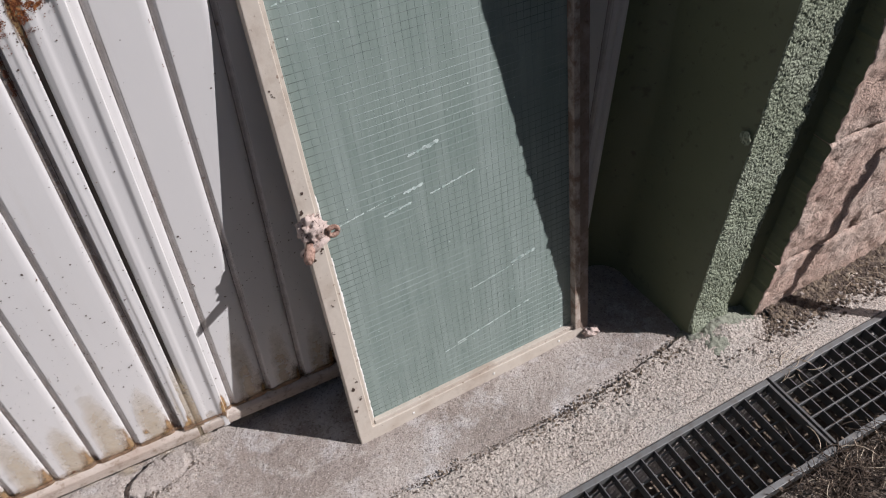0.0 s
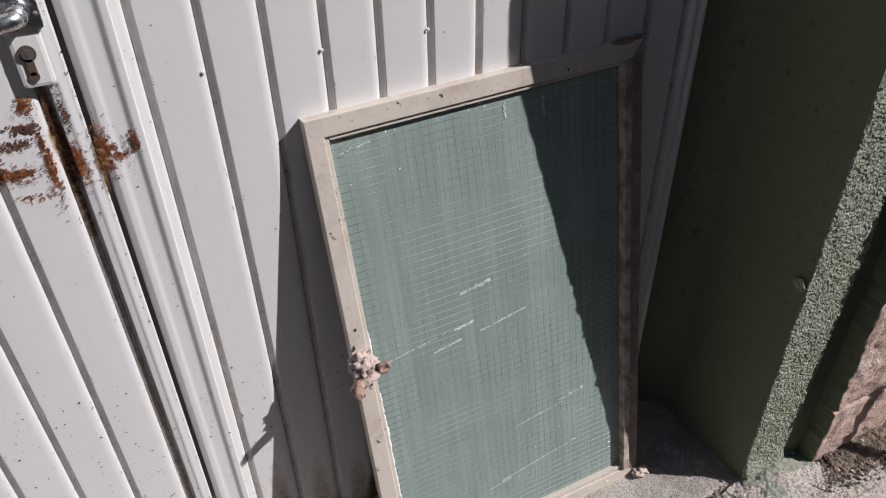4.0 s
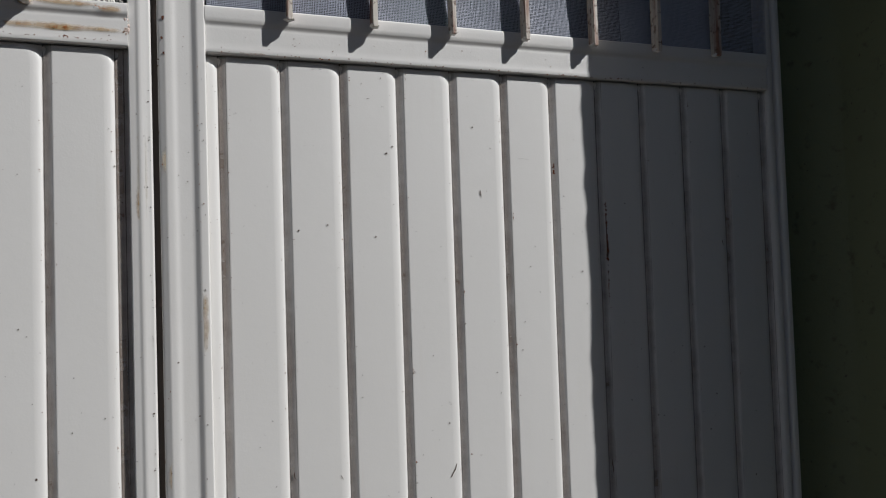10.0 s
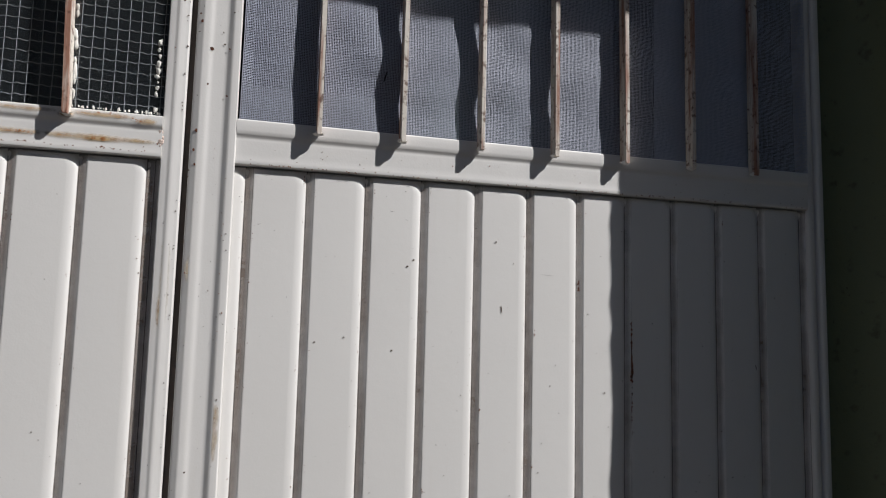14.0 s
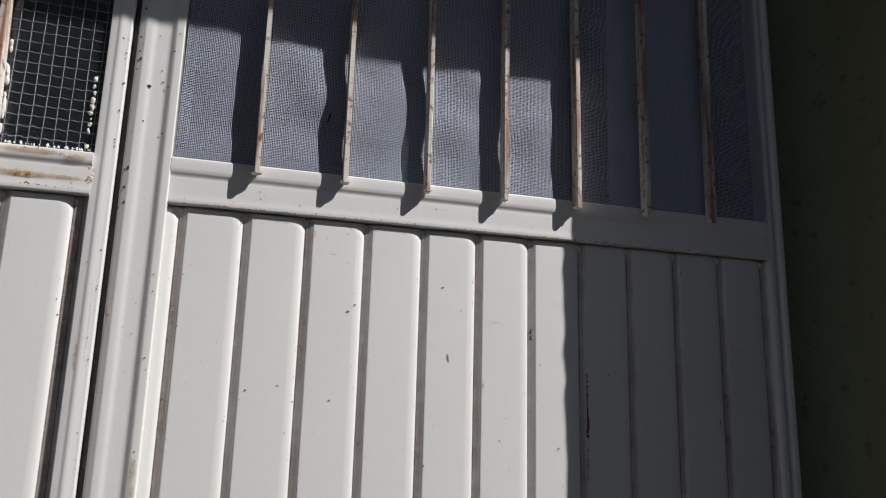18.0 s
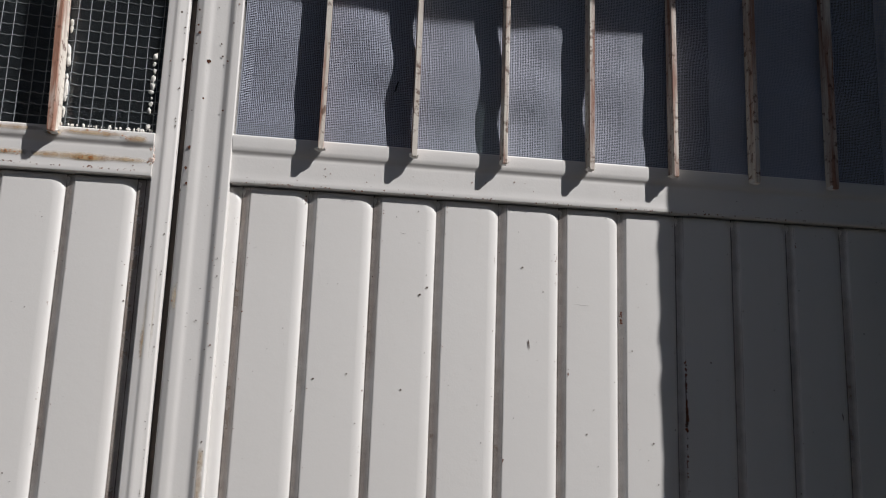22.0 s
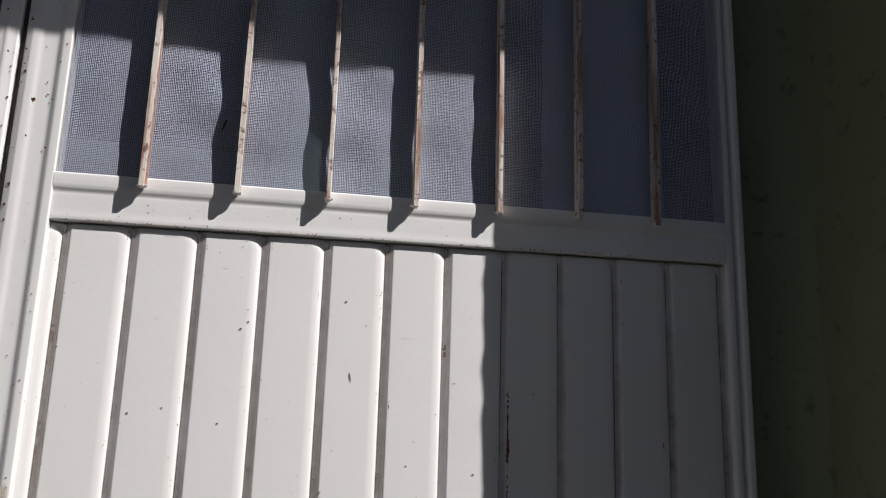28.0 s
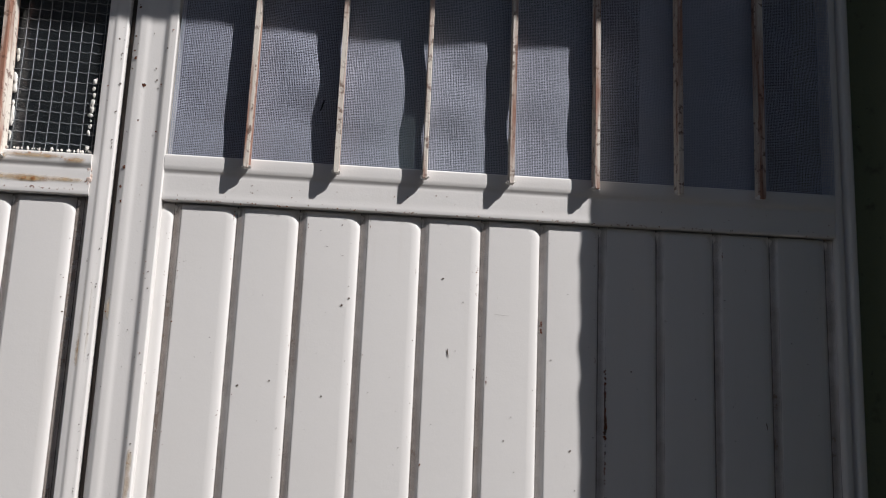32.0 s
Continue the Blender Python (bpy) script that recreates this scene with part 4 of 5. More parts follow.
prism(bm, [(-0.1040 + 0.0052 * math.cos(a), 1.0150 + 0.0052 * math.sin(a)) for a in steps(0, 2 * math.pi - 0.3, 0.3)], "y", -0.0125, -0.008)
cylinder = part("keyhole", bm, CHIP, lock, "dark worn lock cylinder")
bm = bmesh.new()
prism(bm, [(-0.1035 + 0.0058 * math.cos(a), 1.0400 + 0.0058 * math.sin(a)) for a in steps(0, 2 * math.pi - 0.4, 0.4)], "y", -0.0138, -0.0120)
box(bm, -0.1047, -0.1026, -0.0142, -0.0136, 1.0355, 1.0445)
part("key_slot", bm, STEEL_DARK, lock)
rose = part("handle_rose", boxed(-0.1205, -0.0785, -0.0150, -0.0060, 1.0640, 1.0985, 0.0035), CHROME, door, "dull chrome handle rose")
for sx, sz in ((-0.1135, 1.0745), (-0.0840, 1.0800)):
    bm = bmesh.new()
    bmesh.ops.create_uvsphere(bm, u_segments=10, v_segments=6, radius=0.0028)
    for v in bm.verts:
        v.co = Vector((sx + 0.001, -0.0153, sz)) + Vector((v.co.x, v.co.y * 0.5, v.co.z))
    part("screw", bm, STEEL_DARK, rose)
bm = bmesh.new()
tube(bm, [(-0.0985, -0.012, 1.0835), (-0.0985, -0.030, 1.0845), (-0.0995, -0.0405, 1.0850)], [0.0115, 0.0105, 0.0098], 16)
tube(bm, [(-0.0930, -0.0440, 1.0870), (-0.0960, -0.0455, 1.0868), (-0.105, -0.0468, 1.0848), (-0.120, -0.0475, 1.0822), (-0.140, -0.0478, 1.0780), (-0.160, -0.0440, 1.0738),
          (-0.176, -0.0400, 1.0703), (-0.1835, -0.0380, 1.0687), (-0.1870, -0.0372, 1.0680)],
     [0.0040, 0.0076, 0.0090, 0.0088, 0.0082, 0.0074, 0.0066, 0.0055, 0.0025], 16)
smooth(part("lever", bm, CHROME, door, "tapered chrome lever handle"))


# ---- rust, chips and marks on the paint ----
def flakes(name, mat, spots, parent, seed, label, lift=0.0005):
    """spots: x, z, spread x, spread z, size, count."""
    rng = random.Random(seed)
    bm = bmesh.new()
    for x, z, sx, sz, size, count in spots:
        for _ in range(count):
            px, pz = rng.gauss(x, sx), rng.gauss(z, sz)
            e = 0.0015
            a, b = face_y(px - e), face_y(px + e)
            flat = Vector((2 * e, b - a, 0)).normalized()
            flake(bm, (px, (a + b) / 2 - lift - 0.0003 * rng.random() - abs(b - a) * 0.15, pz), size * rng.uniform(0.35, 1.3), rng, flat)
    return part(name, bm, mat, parent, label, "stuff")


def rust_blots(name, mat, blots, parent, seed, label, size=0.0013, front=None, lift=0.0005):
    """Clumped flakes. blots: x, z, half width, half height, how many for each square centimetre."""
    rng = random.Random(seed)
    bm = bmesh.new()
    for x, z, rx, rz, dense in blots:
        for _ in range(int(dense * rx * rz * 4e4 * (0.0014 / size) ** 1.9)):
            u, v = rng.gauss(0, 0.60), rng.gauss(0, 0.60)
            px, pz = x + u * rx, z + v * rz
            if fbm(px, seed, pz, 150, 3) < -0.10 + 0.28 * (u * u + v * v):
                continue
            e = 0.0012
            a, b = (face_y(px - e), face_y(px + e)) if front is None else (front, front)
            flake(bm, (px, (a + b) / 2 - lift - 0.0007 * rng.random() - abs(b - a) * 0.2, pz), size * rng.uniform(0.35, 1.35), rng, Vector((2 * e, b - a, 0)).normalized())
    return part(name, bm, mat, parent, label, "stuff")


rust_blots("rust_patch", RUST_PALE, [
    (-0.160, 0.904, 0.022, 0.009, 60), (-0.121, 0.905, 0.005, 0.032, 60), (-0.092, 0.902, 0.007, 0.026, 90), (-0.061, 0.912, 0.009, 0.025, 90), (-0.047, 0.905, 0.009, 0.008, 60),
    (-0.126, 0.983, 0.008, 0.010, 60), (-0.172, 0.918, 0.008, 0.014, 40), (-0.196, 0.931, 0.003, 0.022, 50), (-0.15, 0.868, 0.02, 0.006, 12), (-0.21, 1.03, 0.02, 0.014, 4)], door, 11, "pale orange rust stain", 0.0009)
rust_blots("rust_patch", RUST, [
    (-0.126, 0.981, 0.007, 0.009, 70), (-0.160, 0.903, 0.020, 0.007, 45), (-0.120, 0.900, 0.004, 0.032, 60), (-0.177, 0.955, 0.003, 0.034, 40), (-0.171, 0.916, 0.006, 0.012, 40),
    (-0.195, 0.932, 0.002, 0.024, 60), (-0.093, 0.903, 0.006, 0.024, 80), (-0.062, 0.912, 0.007, 0.024, 80), (-0.047, 0.906, 0.008, 0.006, 60), (-0.0265, 0.920, 0.0035, 0.013, 120),
    (-0.103, 0.935, 0.006, 0.050, 70), (-0.121, 0.925, 0.004, 0.035, 70), (-0.138, 0.960, 0.012, 0.004, 70), (-0.185, 0.905, 0.012, 0.006, 60), (-0.155, 0.872, 0.020, 0.004, 25), (-0.089, 0.965, 0.004, 0.012, 25)], door, 12, "flaking orange-brown rust", 0.0008, lift=0.0007)
rust_blots("chipped_spots", CHIP, [(-0.133, 0.956, 0.013, 0.0036, 130), (-0.149, 0.939, 0.020, 0.007, 28), (-0.089, 0.963, 0.005, 0.011, 22), (-0.103, 0.955, 0.004, 0.045, 25)], door, 13, "dark chips in the paint", 0.0011, lift=0.0009)
rust_blots("rust_patch", RUST_DARK, [(-0.1045, 0.965, 0.0036, 0.036, 60), (-0.1040, 0.890, 0.0034, 0.050, 55), (-0.1030, 0.82, 0.0034, 0.040, 45), (-0.148, 0.958, 0.008, 0.0030, 120), (-0.134, 0.953, 0.012, 0.0042, 150), (-0.0705, 0.93, 0.002, 0.10, 40)],
           door, 34, "dark brown rust in the groove below the lock", 0.0009, lift=0.0010)
rust_blots("rust_patch", RUST, [(-0.127, 0.977, 0.014, 0.016, 16), (-0.152, 0.937, 0.030, 0.010, 14), (-0.158, 0.900, 0.036, 0.014, 16), (-0.124, 0.895, 0.008, 0.055, 18), (-0.197, 0.920, 0.006, 0.050, 18), (-0.178, 0.940, 0.006, 0.07, 14),
           (-0.091, 0.905, 0.012, 0.045, 18), (-0.060, 0.910, 0.014, 0.045, 16), (-0.040, 0.914, 0.020, 0.014, 14), (-0.027, 0.920, 0.006, 0.022, 30)], door, 35, "fine spatter of rust specks", 0.0006, lift=0.0011)
rust_blots("chipped_spots", CHIP, [(-0.152, 0.937, 0.026, 0.006, 20), (-0.090, 0.98, 0.006, 0.03, 12)], door, 36, "dark specks of chipped paint", 0.0010, lift=0.0012)
rust_blots("rust_patch", RUST_PALE, [(-0.108, 1.106, 0.009, 0.008, 60)], door, 14, "pale orange rust stain", 0.0010, front=-0.0105)
foot_rust = [(g + rng.uniform(0.0, 0.006), 0.085 + 0.01 * rng.random(), 0.006, rng.uniform(0.012, 0.030), 30) for g in LEFT_GROOVES[:7] + RIGHT_GROOVES[:4]]
foot_rust += [(x + rng.uniform(-0.02, 0.02), 0.073, 0.03, 0.004, 45) for x in steps(-0.55, 0.22, 0.05)]
rust_blots("rust_patch", RUST, [(x, z, rx * 0.6, rz * 0.6, d * 0.35) for x, z, rx, rz, d in foot_rust], door, 16, "brown rust along the bottom of the ribs", 0.0009, lift=0.0008)


def stains(mat, spots, parent, label, front=None, lift=0.00035):
    """Soft stains that follow the sheet. spots: x, z, half width, half height, strength."""
    verts, faces, fade = [], [], []
    for x, z, rx, rz, strength in spots:
        xs = [x - rx + 2 * rx * i / max(8, int(rx / 0.0008)) for i in range(max(8, int(rx / 0.0008)) + 1)]
        zs = [z - rz + 2 * rz * j / 10 for j in range(11)]
        at, w = len(verts), len(xs)
        lift += 0.000012
        for pz in zs:
            for px in xs:
                r2 = ((px - x) / rx) ** 2 + ((pz - z) / rz) ** 2
                verts.append((px, (face_y(px) if front is None else front) - lift, pz))
                fade.append(strength * max(0.0, 1 - r2) - 0.30 * min(1.0, r2))
        faces += [(at + j * w + i, at + j * w + i + 1, at + (j + 1) * w + i + 1, at + (j + 1) * w + i) for j in range(10) for i in range(w - 1)]
    me = bpy.data.meshes.new("rust_stain")
    me.from_pydata(verts, [], faces)
    me.attributes.new("fade", "FLOAT", "POINT").data.foreach_set("value", fade)
    me.materials.append(mat)
    ob = smooth(new("rust_stain", me))
    ob.parent = parent
    ob.matrix_parent_inverse = parent.matrix_basis.inverted()
    return tagged(ob, label, kind="stuff")


rng = random.Random(33)
stains(TAN, [(g + 0.036 + rng.uniform(-0.008, 0.008), 0.10, 0.034, rng.uniform(0.14, 0.26), 0.62) for g in LEFT_GROOVES[:7]] + [(g + 0.040, 0.10, 0.030, rng.uniform(0.14, 0.26), 0.55) for g in RIGHT_GROOVES[:9]],
       door, "yellowed paint low on the ribs")
stains(STAIN_DEEP, [(g - 0.007, 0.080, 0.0065, rng.uniform(0.025, 0.070), 0.95) for g in LEFT_GROOVES[:7] + RIGHT_GROOVES[1:9]] + [(-0.013, 0.085, 0.007, 0.045, 1.2), (-0.080, 0.085, 0.006, 0.040, 1.0)]
       + [(g + rng.uniform(-0.014, -0.006), 0.074, rng.uniform(0.010, 0.022), rng.uniform(0.012, 0.030), rng.uniform(0.35, 0.7)) for g in LEFT_GROOVES[:7] + RIGHT_GROOVES[:5]]
       + [(-0.155, 0.101, 0.008, 0.012, 0.8), (-0.084, 0.075, 0.010, 0.024, 0.9), (-0.016, 0.085, 0.010, 0.030, 0.8)],
       door, "soft orange rust stains at the foot of the ribs", lift=0.0007)
stains(FOOT_STAIN, [(g + 0.036 + rng.uniform(-0.02, 0.02), 0.070, 0.046, rng.uniform(0.020, 0.038), 0.52) for g in LEFT_GROOVES[:8] + RIGHT_GROOVES[:9]]
       + [(g - 0.010, 0.075, 0.016, rng.uniform(0.05, 0.11), 0.55) for g in LEFT_GROOVES[:7] + RIGHT_GROOVES[1:9]], door, "soft brown wash low on the ribs", lift=0.0006)
stains(TAN, [(-0.235, 1.035, 0.030, 0.050, 0.42), (-0.083, 1.78, 0.010, 0.10, 0.40), (-0.058, 1.80, 0.008, 0.022, 0.55)], door, "yellowed patches in the paint", lift=0.0005)
stains(GRIME, [(x + rng.uniform(-0.02, 0.02), 0.069, 0.045, rng.uniform(0.007, 0.014), 1.15) for x in steps(-0.6, 0.74, 0.055)], door, "brown grime above the bottom rail", lift=0.0011)
stains(STAIN, [(-0.260, 1.9435, 0.085, 0.0055, 0.60), (-0.170, 1.9430, 0.075, 0.0060, 0.65), (-0.160, 1.9420, 0.020, 0.0040, 0.9), (-0.34, 1.9435, 0.08, 0.005, 0.5), (-0.118, 1.943, 0.026, 0.004, 0.5)],
       door, "soft orange rust streak along the rail", front=-0.0063)
stains(STAIN, [(-0.112, 1.9655, 0.016, 0.0060, 0.8), (-0.160, 1.9690, 0.050, 0.0045, 0.65), (-0.24, 1.969, 0.05, 0.0045, 0.6), (-0.196, 1.966, 0.012, 0.006, 0.8)], door, "soft orange rust streak under the pane", front=-0.0092)
stains(STAIN_DEEP, [(-0.104, 0.935, 0.012, 0.060, 1.0), (-0.178, 0.940, 0.009, 0.045, 0.8), (-0.0705, 0.89, 0.006, 0.05, 0.8), (-0.104, 0.900, 0.008, 0.10, 1.0), (-0.104, 0.965, 0.008, 0.05, 0.9)], door, "brown rust wash in the grooves by the lock", lift=0.0004)
stains(STAIN, [(-0.160, 0.903, 0.026, 0.010, 0.9), (-0.092, 0.903, 0.008, 0.030, 0.9), (-0.062, 0.912, 0.011, 0.028, 0.9), (-0.126, 0.982, 0.010, 0.012, 0.8), (-0.020, 1.62, 0.006, 0.05, 0.5), (-0.052, 2.05, 0.006, 0.012, 0.6),
               (-0.058, 1.45, 0.005, 0.02, 0.6), (-0.086, 1.75, 0.006, 0.02, 0.6), (-0.084, 1.30, 0.005, 0.04, 0.5)], door, "soft orange rust stain", lift=0.0003)
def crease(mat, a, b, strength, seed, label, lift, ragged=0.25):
    """A thin film of colour down every groove, between offsets a and b from its axis."""
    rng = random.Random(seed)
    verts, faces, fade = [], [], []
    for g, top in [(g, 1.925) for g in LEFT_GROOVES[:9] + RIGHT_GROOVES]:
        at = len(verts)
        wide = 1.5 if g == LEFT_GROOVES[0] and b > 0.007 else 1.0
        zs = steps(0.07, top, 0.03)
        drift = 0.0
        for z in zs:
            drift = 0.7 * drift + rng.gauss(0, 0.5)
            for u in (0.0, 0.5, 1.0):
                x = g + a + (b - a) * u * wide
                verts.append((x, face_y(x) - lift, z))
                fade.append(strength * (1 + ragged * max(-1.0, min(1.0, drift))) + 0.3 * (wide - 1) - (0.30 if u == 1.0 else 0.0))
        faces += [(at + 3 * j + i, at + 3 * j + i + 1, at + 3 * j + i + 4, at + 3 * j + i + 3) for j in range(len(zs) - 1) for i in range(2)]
    me = bpy.data.meshes.new("groove_film")
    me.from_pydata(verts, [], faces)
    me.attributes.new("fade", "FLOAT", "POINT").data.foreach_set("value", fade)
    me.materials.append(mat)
    ob = new("groove_film", me)
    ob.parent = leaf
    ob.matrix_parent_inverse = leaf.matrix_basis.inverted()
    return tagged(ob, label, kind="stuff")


crease(GROOVE_TINT, -0.0018, 0.0072, 0.44, 82, "brown film in the grooves", 0.0002)
# dark line painting the crease's shade along with its dirt
crease(SHADE_DIRT, -0.0021, -0.0008, 0.58, 81, "painted shade and dirt in the crease of the grooves", 0.0004)
crease(SHADE_DIRT, 0.0068, 0.0075, 0.30, 83, "thin dark line along the groove edge", 0.0004, 0.8)
rust_blots("chipped_spots", LITTER, [(x, 0.071, 0.02, 0.0018, 30) for x in steps(-0.55, 0.22, 0.03)], door, 17, "dark grime on the bottom rail", 0.0012, lift=0.001)
rust_blots("rust_patch", RUST_PALE, [(-0.160, 1.9420, 0.012, 0.0022, 34), (-0.240, 1.9430, 0.018, 0.002, 10), (-0.30, 1.944, 0.02, 0.003, 8)],
           door, 18, "orange rust streak on the rail", 0.0006, front=-0.0062)
rust_blots("rust_patch", RUST_PALE, [(-0.150, 1.971, 0.020, 0.0020, 10), (-0.125, 1.966, 0.010, 0.003, 8)], door, 19, "orange rust streak on the rail", 0.0006, front=-0.0090)
rng = random.Random(21)
scatter = [(rng.uniform(-0.62, 0.80), rng.uniform(0.08, 1.92), 0, 0, rng.choice((0.0004, 0.0005, 0.0006, 0.0007, 0.0011)), 1) for _ in range(1700)]
scatter += [(rng.choice((-0.085, -0.058, -0.035, -0.017)) + rng.gauss(0, 0.004), rng.uniform(0.08, 2.48), 0, 0, rng.choice((0.0005, 0.0007, 0.0012)), 1) for _ in range(260)]
scatter += [(rng.uniform(-0.62, 0.20), rng.uniform(0.08, 0.55), 0, 0, rng.choice((0.0005, 0.0007, 0.0010, 0.0016)), 1) for _ in range(1150)]
flakes("chipped_spots", CHIP, scatter, leaf, 22, "small dark chips in the paint")
flakes("rust_patch", RUST, [(rng.choice((-0.060, -0.040, -0.020, -0.085)) + rng.gauss(0, 0.003), rng.uniform(0.3, 2.45), 0.0014, 0.006, 0.0009, 2) for _ in range(26)], leaf, 23, "small rust spots")
flakes("rust_patch", RUST_DARK, [(rng.choice((-0.0585, -0.0560, -0.0500, -0.0250, -0.0850)) + rng.gauss(0, 0.002), rng.uniform(1.92, 2.47), 0.0005, 0.0008, rng.choice((0.0012, 0.0016, 0.0024)), 2) for _ in range(34)], leaf, 25, "dark rust spots high on the stiles")
flakes("rust_patch", RUST_PALE, [(-0.0235, rng.uniform(0.9, 1.9), 0.0008, 0.03, 0.0006, 2) for _ in range(16)], leaf, 24, "fine rust line along the stile")


wear = []
for g in LEFT_GROOVES[:8] + RIGHT_GROOVES:
    for _ in range(55):
        wear.append((g + rng.choice((-0.0052, -0.0046, 0.0084, 0.0098)) + rng.gauss(0, 0.0005), 0.07 + 1.85 * rng.random() ** 1.5, 0.0003, 0.003, rng.choice((0.0004, 0.0005, 0.0008)), rng.choice((1, 1, 2, 4))))
flakes("chipped_spots", CHIP, [(rng.choice((-0.0757, -0.0750, -0.0665, -0.0658)) + rng.gauss(0, 0.0006), rng.uniform(0.1, 2.45), 0.0003, 0.003, rng.choice((0.0005, 0.0008, 0.0011)), rng.choice((1, 2, 3))) for _ in range(190)],
       leaf, 27, "dark chips along the gap between the leaves")
flakes("rust_patch", RUST, wear, leaf, 26, "brown wear along the folded edges", 0.0003)


rail_wear = [(rng.uniform(-0.60, -0.10), RAIL0 + 0.0065 + rng.gauss(0, 0.0006), rng.choice((1, 2, 4))) for _ in range(50)]
rail_wear += [(rng.uniform(0.0, 0.79), RAIL0 + 0.0015 + rng.gauss(0, 0.0006), rng.choice((1, 2, 4))) for _ in range(70)]
rail_wear += [(rng.uniform(-0.60, 0.79), RAIL0 + rng.uniform(0.003, 0.024), 1) for _ in range(60)]
bm = bmesh.new()
for x, z, count in rail_wear:
    if -0.0975 < x < -0.009:
        continue
    for _ in range(count):
        flake(bm, (x + rng.gauss(0, 0.0015), -0.0063 - 0.0003 * rng.random(), z + rng.gauss(0, 0.0004)), rng.choice((0.0004, 0.0006, 0.0009)), rng)
part("rust_patch", bm, RUST, leaf, "brown wear along the rail edge", "stuff")
rust_blots("rust_patch", RUST, [(0.5095, 1.735, 0.0014, 0.020, 60), (0.5100, 1.690, 0.0016, 0.022, 90), (0.5095, 1.64, 0.0012, 0.016, 45), (0.4325, 1.80, 0.0012, 0.012, 40)], leaf, 28, "rust-brown streak down a groove edge", 0.0009)
rust_blots("chipped_spots", CHIP, [(0.5098, 1.69, 0.0010, 0.03, 40), (0.800, 1.70, 0.003, 0.02, 14)], leaf, 29, "dark chips along a groove edge", 0.0010)


def mark(points, width, mat=CHIP, lift=0.0007):
    """A scratch in the paint along (x, z) points."""
    bm = bmesh.new()
    row = [(Vector((x, face_y(x) - lift, z)), w) for (x, z), w in zip(points, (width * 0.5, width, width, width * 0.4))]
    w_scale = 0.55
    row = [(p, w * w_scale) for p, w in row]
    verts = [(bm.verts.new(p + Vector((-w, 0, 0.3 * w))), bm.verts.new(p + Vector((w, 0, -0.3 * w)))) for p, w in row]
    for (a, b), (c, d) in zip(verts, verts[1:]):
        bm.faces.new((a, b, d, c))
    part("scratch", bm, mat, leaf)


for pts, w in ((((0.270, 1.408), (0.272, 1.412), (0.276, 1.418), (0.278, 1.424)), 0.0012), (((0.151, 1.381), (0.1505, 1.379), (0.151, 1.377), (0.1515, 1.374)), 0.0022),
               (((0.1505, 1.371), (0.151, 1.3695), (0.1515, 1.368), (0.151, 1.366)), 0.0022), (((0.076, 1.437), (0.0755, 1.433), (0.0765, 1.430), (0.078, 1.428)), 0.0013),
               (((0.3225, 1.771), (0.3228, 1.768), (0.3232, 1.765), (0.3238, 1.761)), 0.0012), (((0.505, 1.403), (0.505, 1.398), (0.506, 1.392), (0.506, 1.385)), 0.0013),
               (((0.130, 1.428), (0.131, 1.426), (0.132, 1.424), (0.133, 1.422)), 0.0009), (((0.5088, 1.735), (0.5092, 1.715), (0.5095, 1.695), (0.5095, 1.675)), 0.0011),
               (((0.1722, 1.8838), (0.1750, 1.8832), (0.1780, 1.8829), (0.1800, 1.8826)), 0.0016), (((0.1918, 1.8742), (0.1936, 1.8737), (0.1956, 1.8733), (0.1972, 1.8730)), 0.0018),
               (((0.3760, 1.8135), (0.3820, 1.8128), (0.3880, 1.8124), (0.3940, 1.8120)), 0.0008), (((0.705, 1.70), (0.705, 1.698), (0.7055, 1.696), (0.706, 1.692)), 0.0012)):
    mark(pts, w)


# ---- old window sash leaning on the doors ----
FOOT_L, FOOT_R, HEAD_L = Vector((0.196, -0.163, 0.006)), Vector((0.738, -0.161, 0.024)), Vector((0.174, -0.018, 0.902))
U = (FOOT_R - FOOT_L).normalized()
V = (HEAD_L - FOOT_L - U * (HEAD_L - FOOT_L).dot(U)).normalized()
W = U.cross(V)                                   # towards the door
SW, SH = (FOOT_R - FOOT_L).length - 0.006, (HEAD_L - FOOT_L).length
place = Matrix((U, W * -1, V)).transposed().to_4x4()
place = Matrix(((U.x, -W.x, V.x, FOOT_L.x), (U.y, -W.y, V.y, FOOT_L.y), (U.z, -W.z, V.z, FOOT_L.z), (0, 0, 0, 1)))
sash = thing("window_sash", place, "old cream-painted steel sash with pale green wired glass, leaning", "window sash")
# inside the sash: x across, y towards the door, z up
ST = 0.030


def mitred(name, outline, mat, label):
    bm = prism(bmesh.new(), outline, "y", 0.0, 0.022)
    long = [e for e in bm.edges if abs((d := e.verts[0].co - e.verts[1].co).y) < 1e-6 and min(abs(d.x), abs(d.z)) < 0.0065]
    bmesh.ops.bevel(bm, geom=long, offset=0.0022, segments=3, profile=0.6, affect="EDGES")
    return part(name, bm, mat, sash, label, local=True)


mitred("stile", [(0, 0), (ST, 0.036), (ST, SH - 0.028), (0.006, SH)], SASH, "cream-painted steel stile")
mitred("stile", [(SW, 0), (SW, SH), (SW - 0.022, SH - 0.028), (SW - 0.022, 0.036)], SASH_RUST, "rust-brown bare steel stile")
mitred("rail", [(0.006, SH), (ST, SH - 0.028), (SW - 0.022, SH - 0.028), (SW, SH)], SASH, "cream-painted top rail")
mitred("rail", [(0, 0), (SW, 0), (SW - 0.022, 0.036), (ST, 0.036)], SASH, "cream-painted bottom rail")
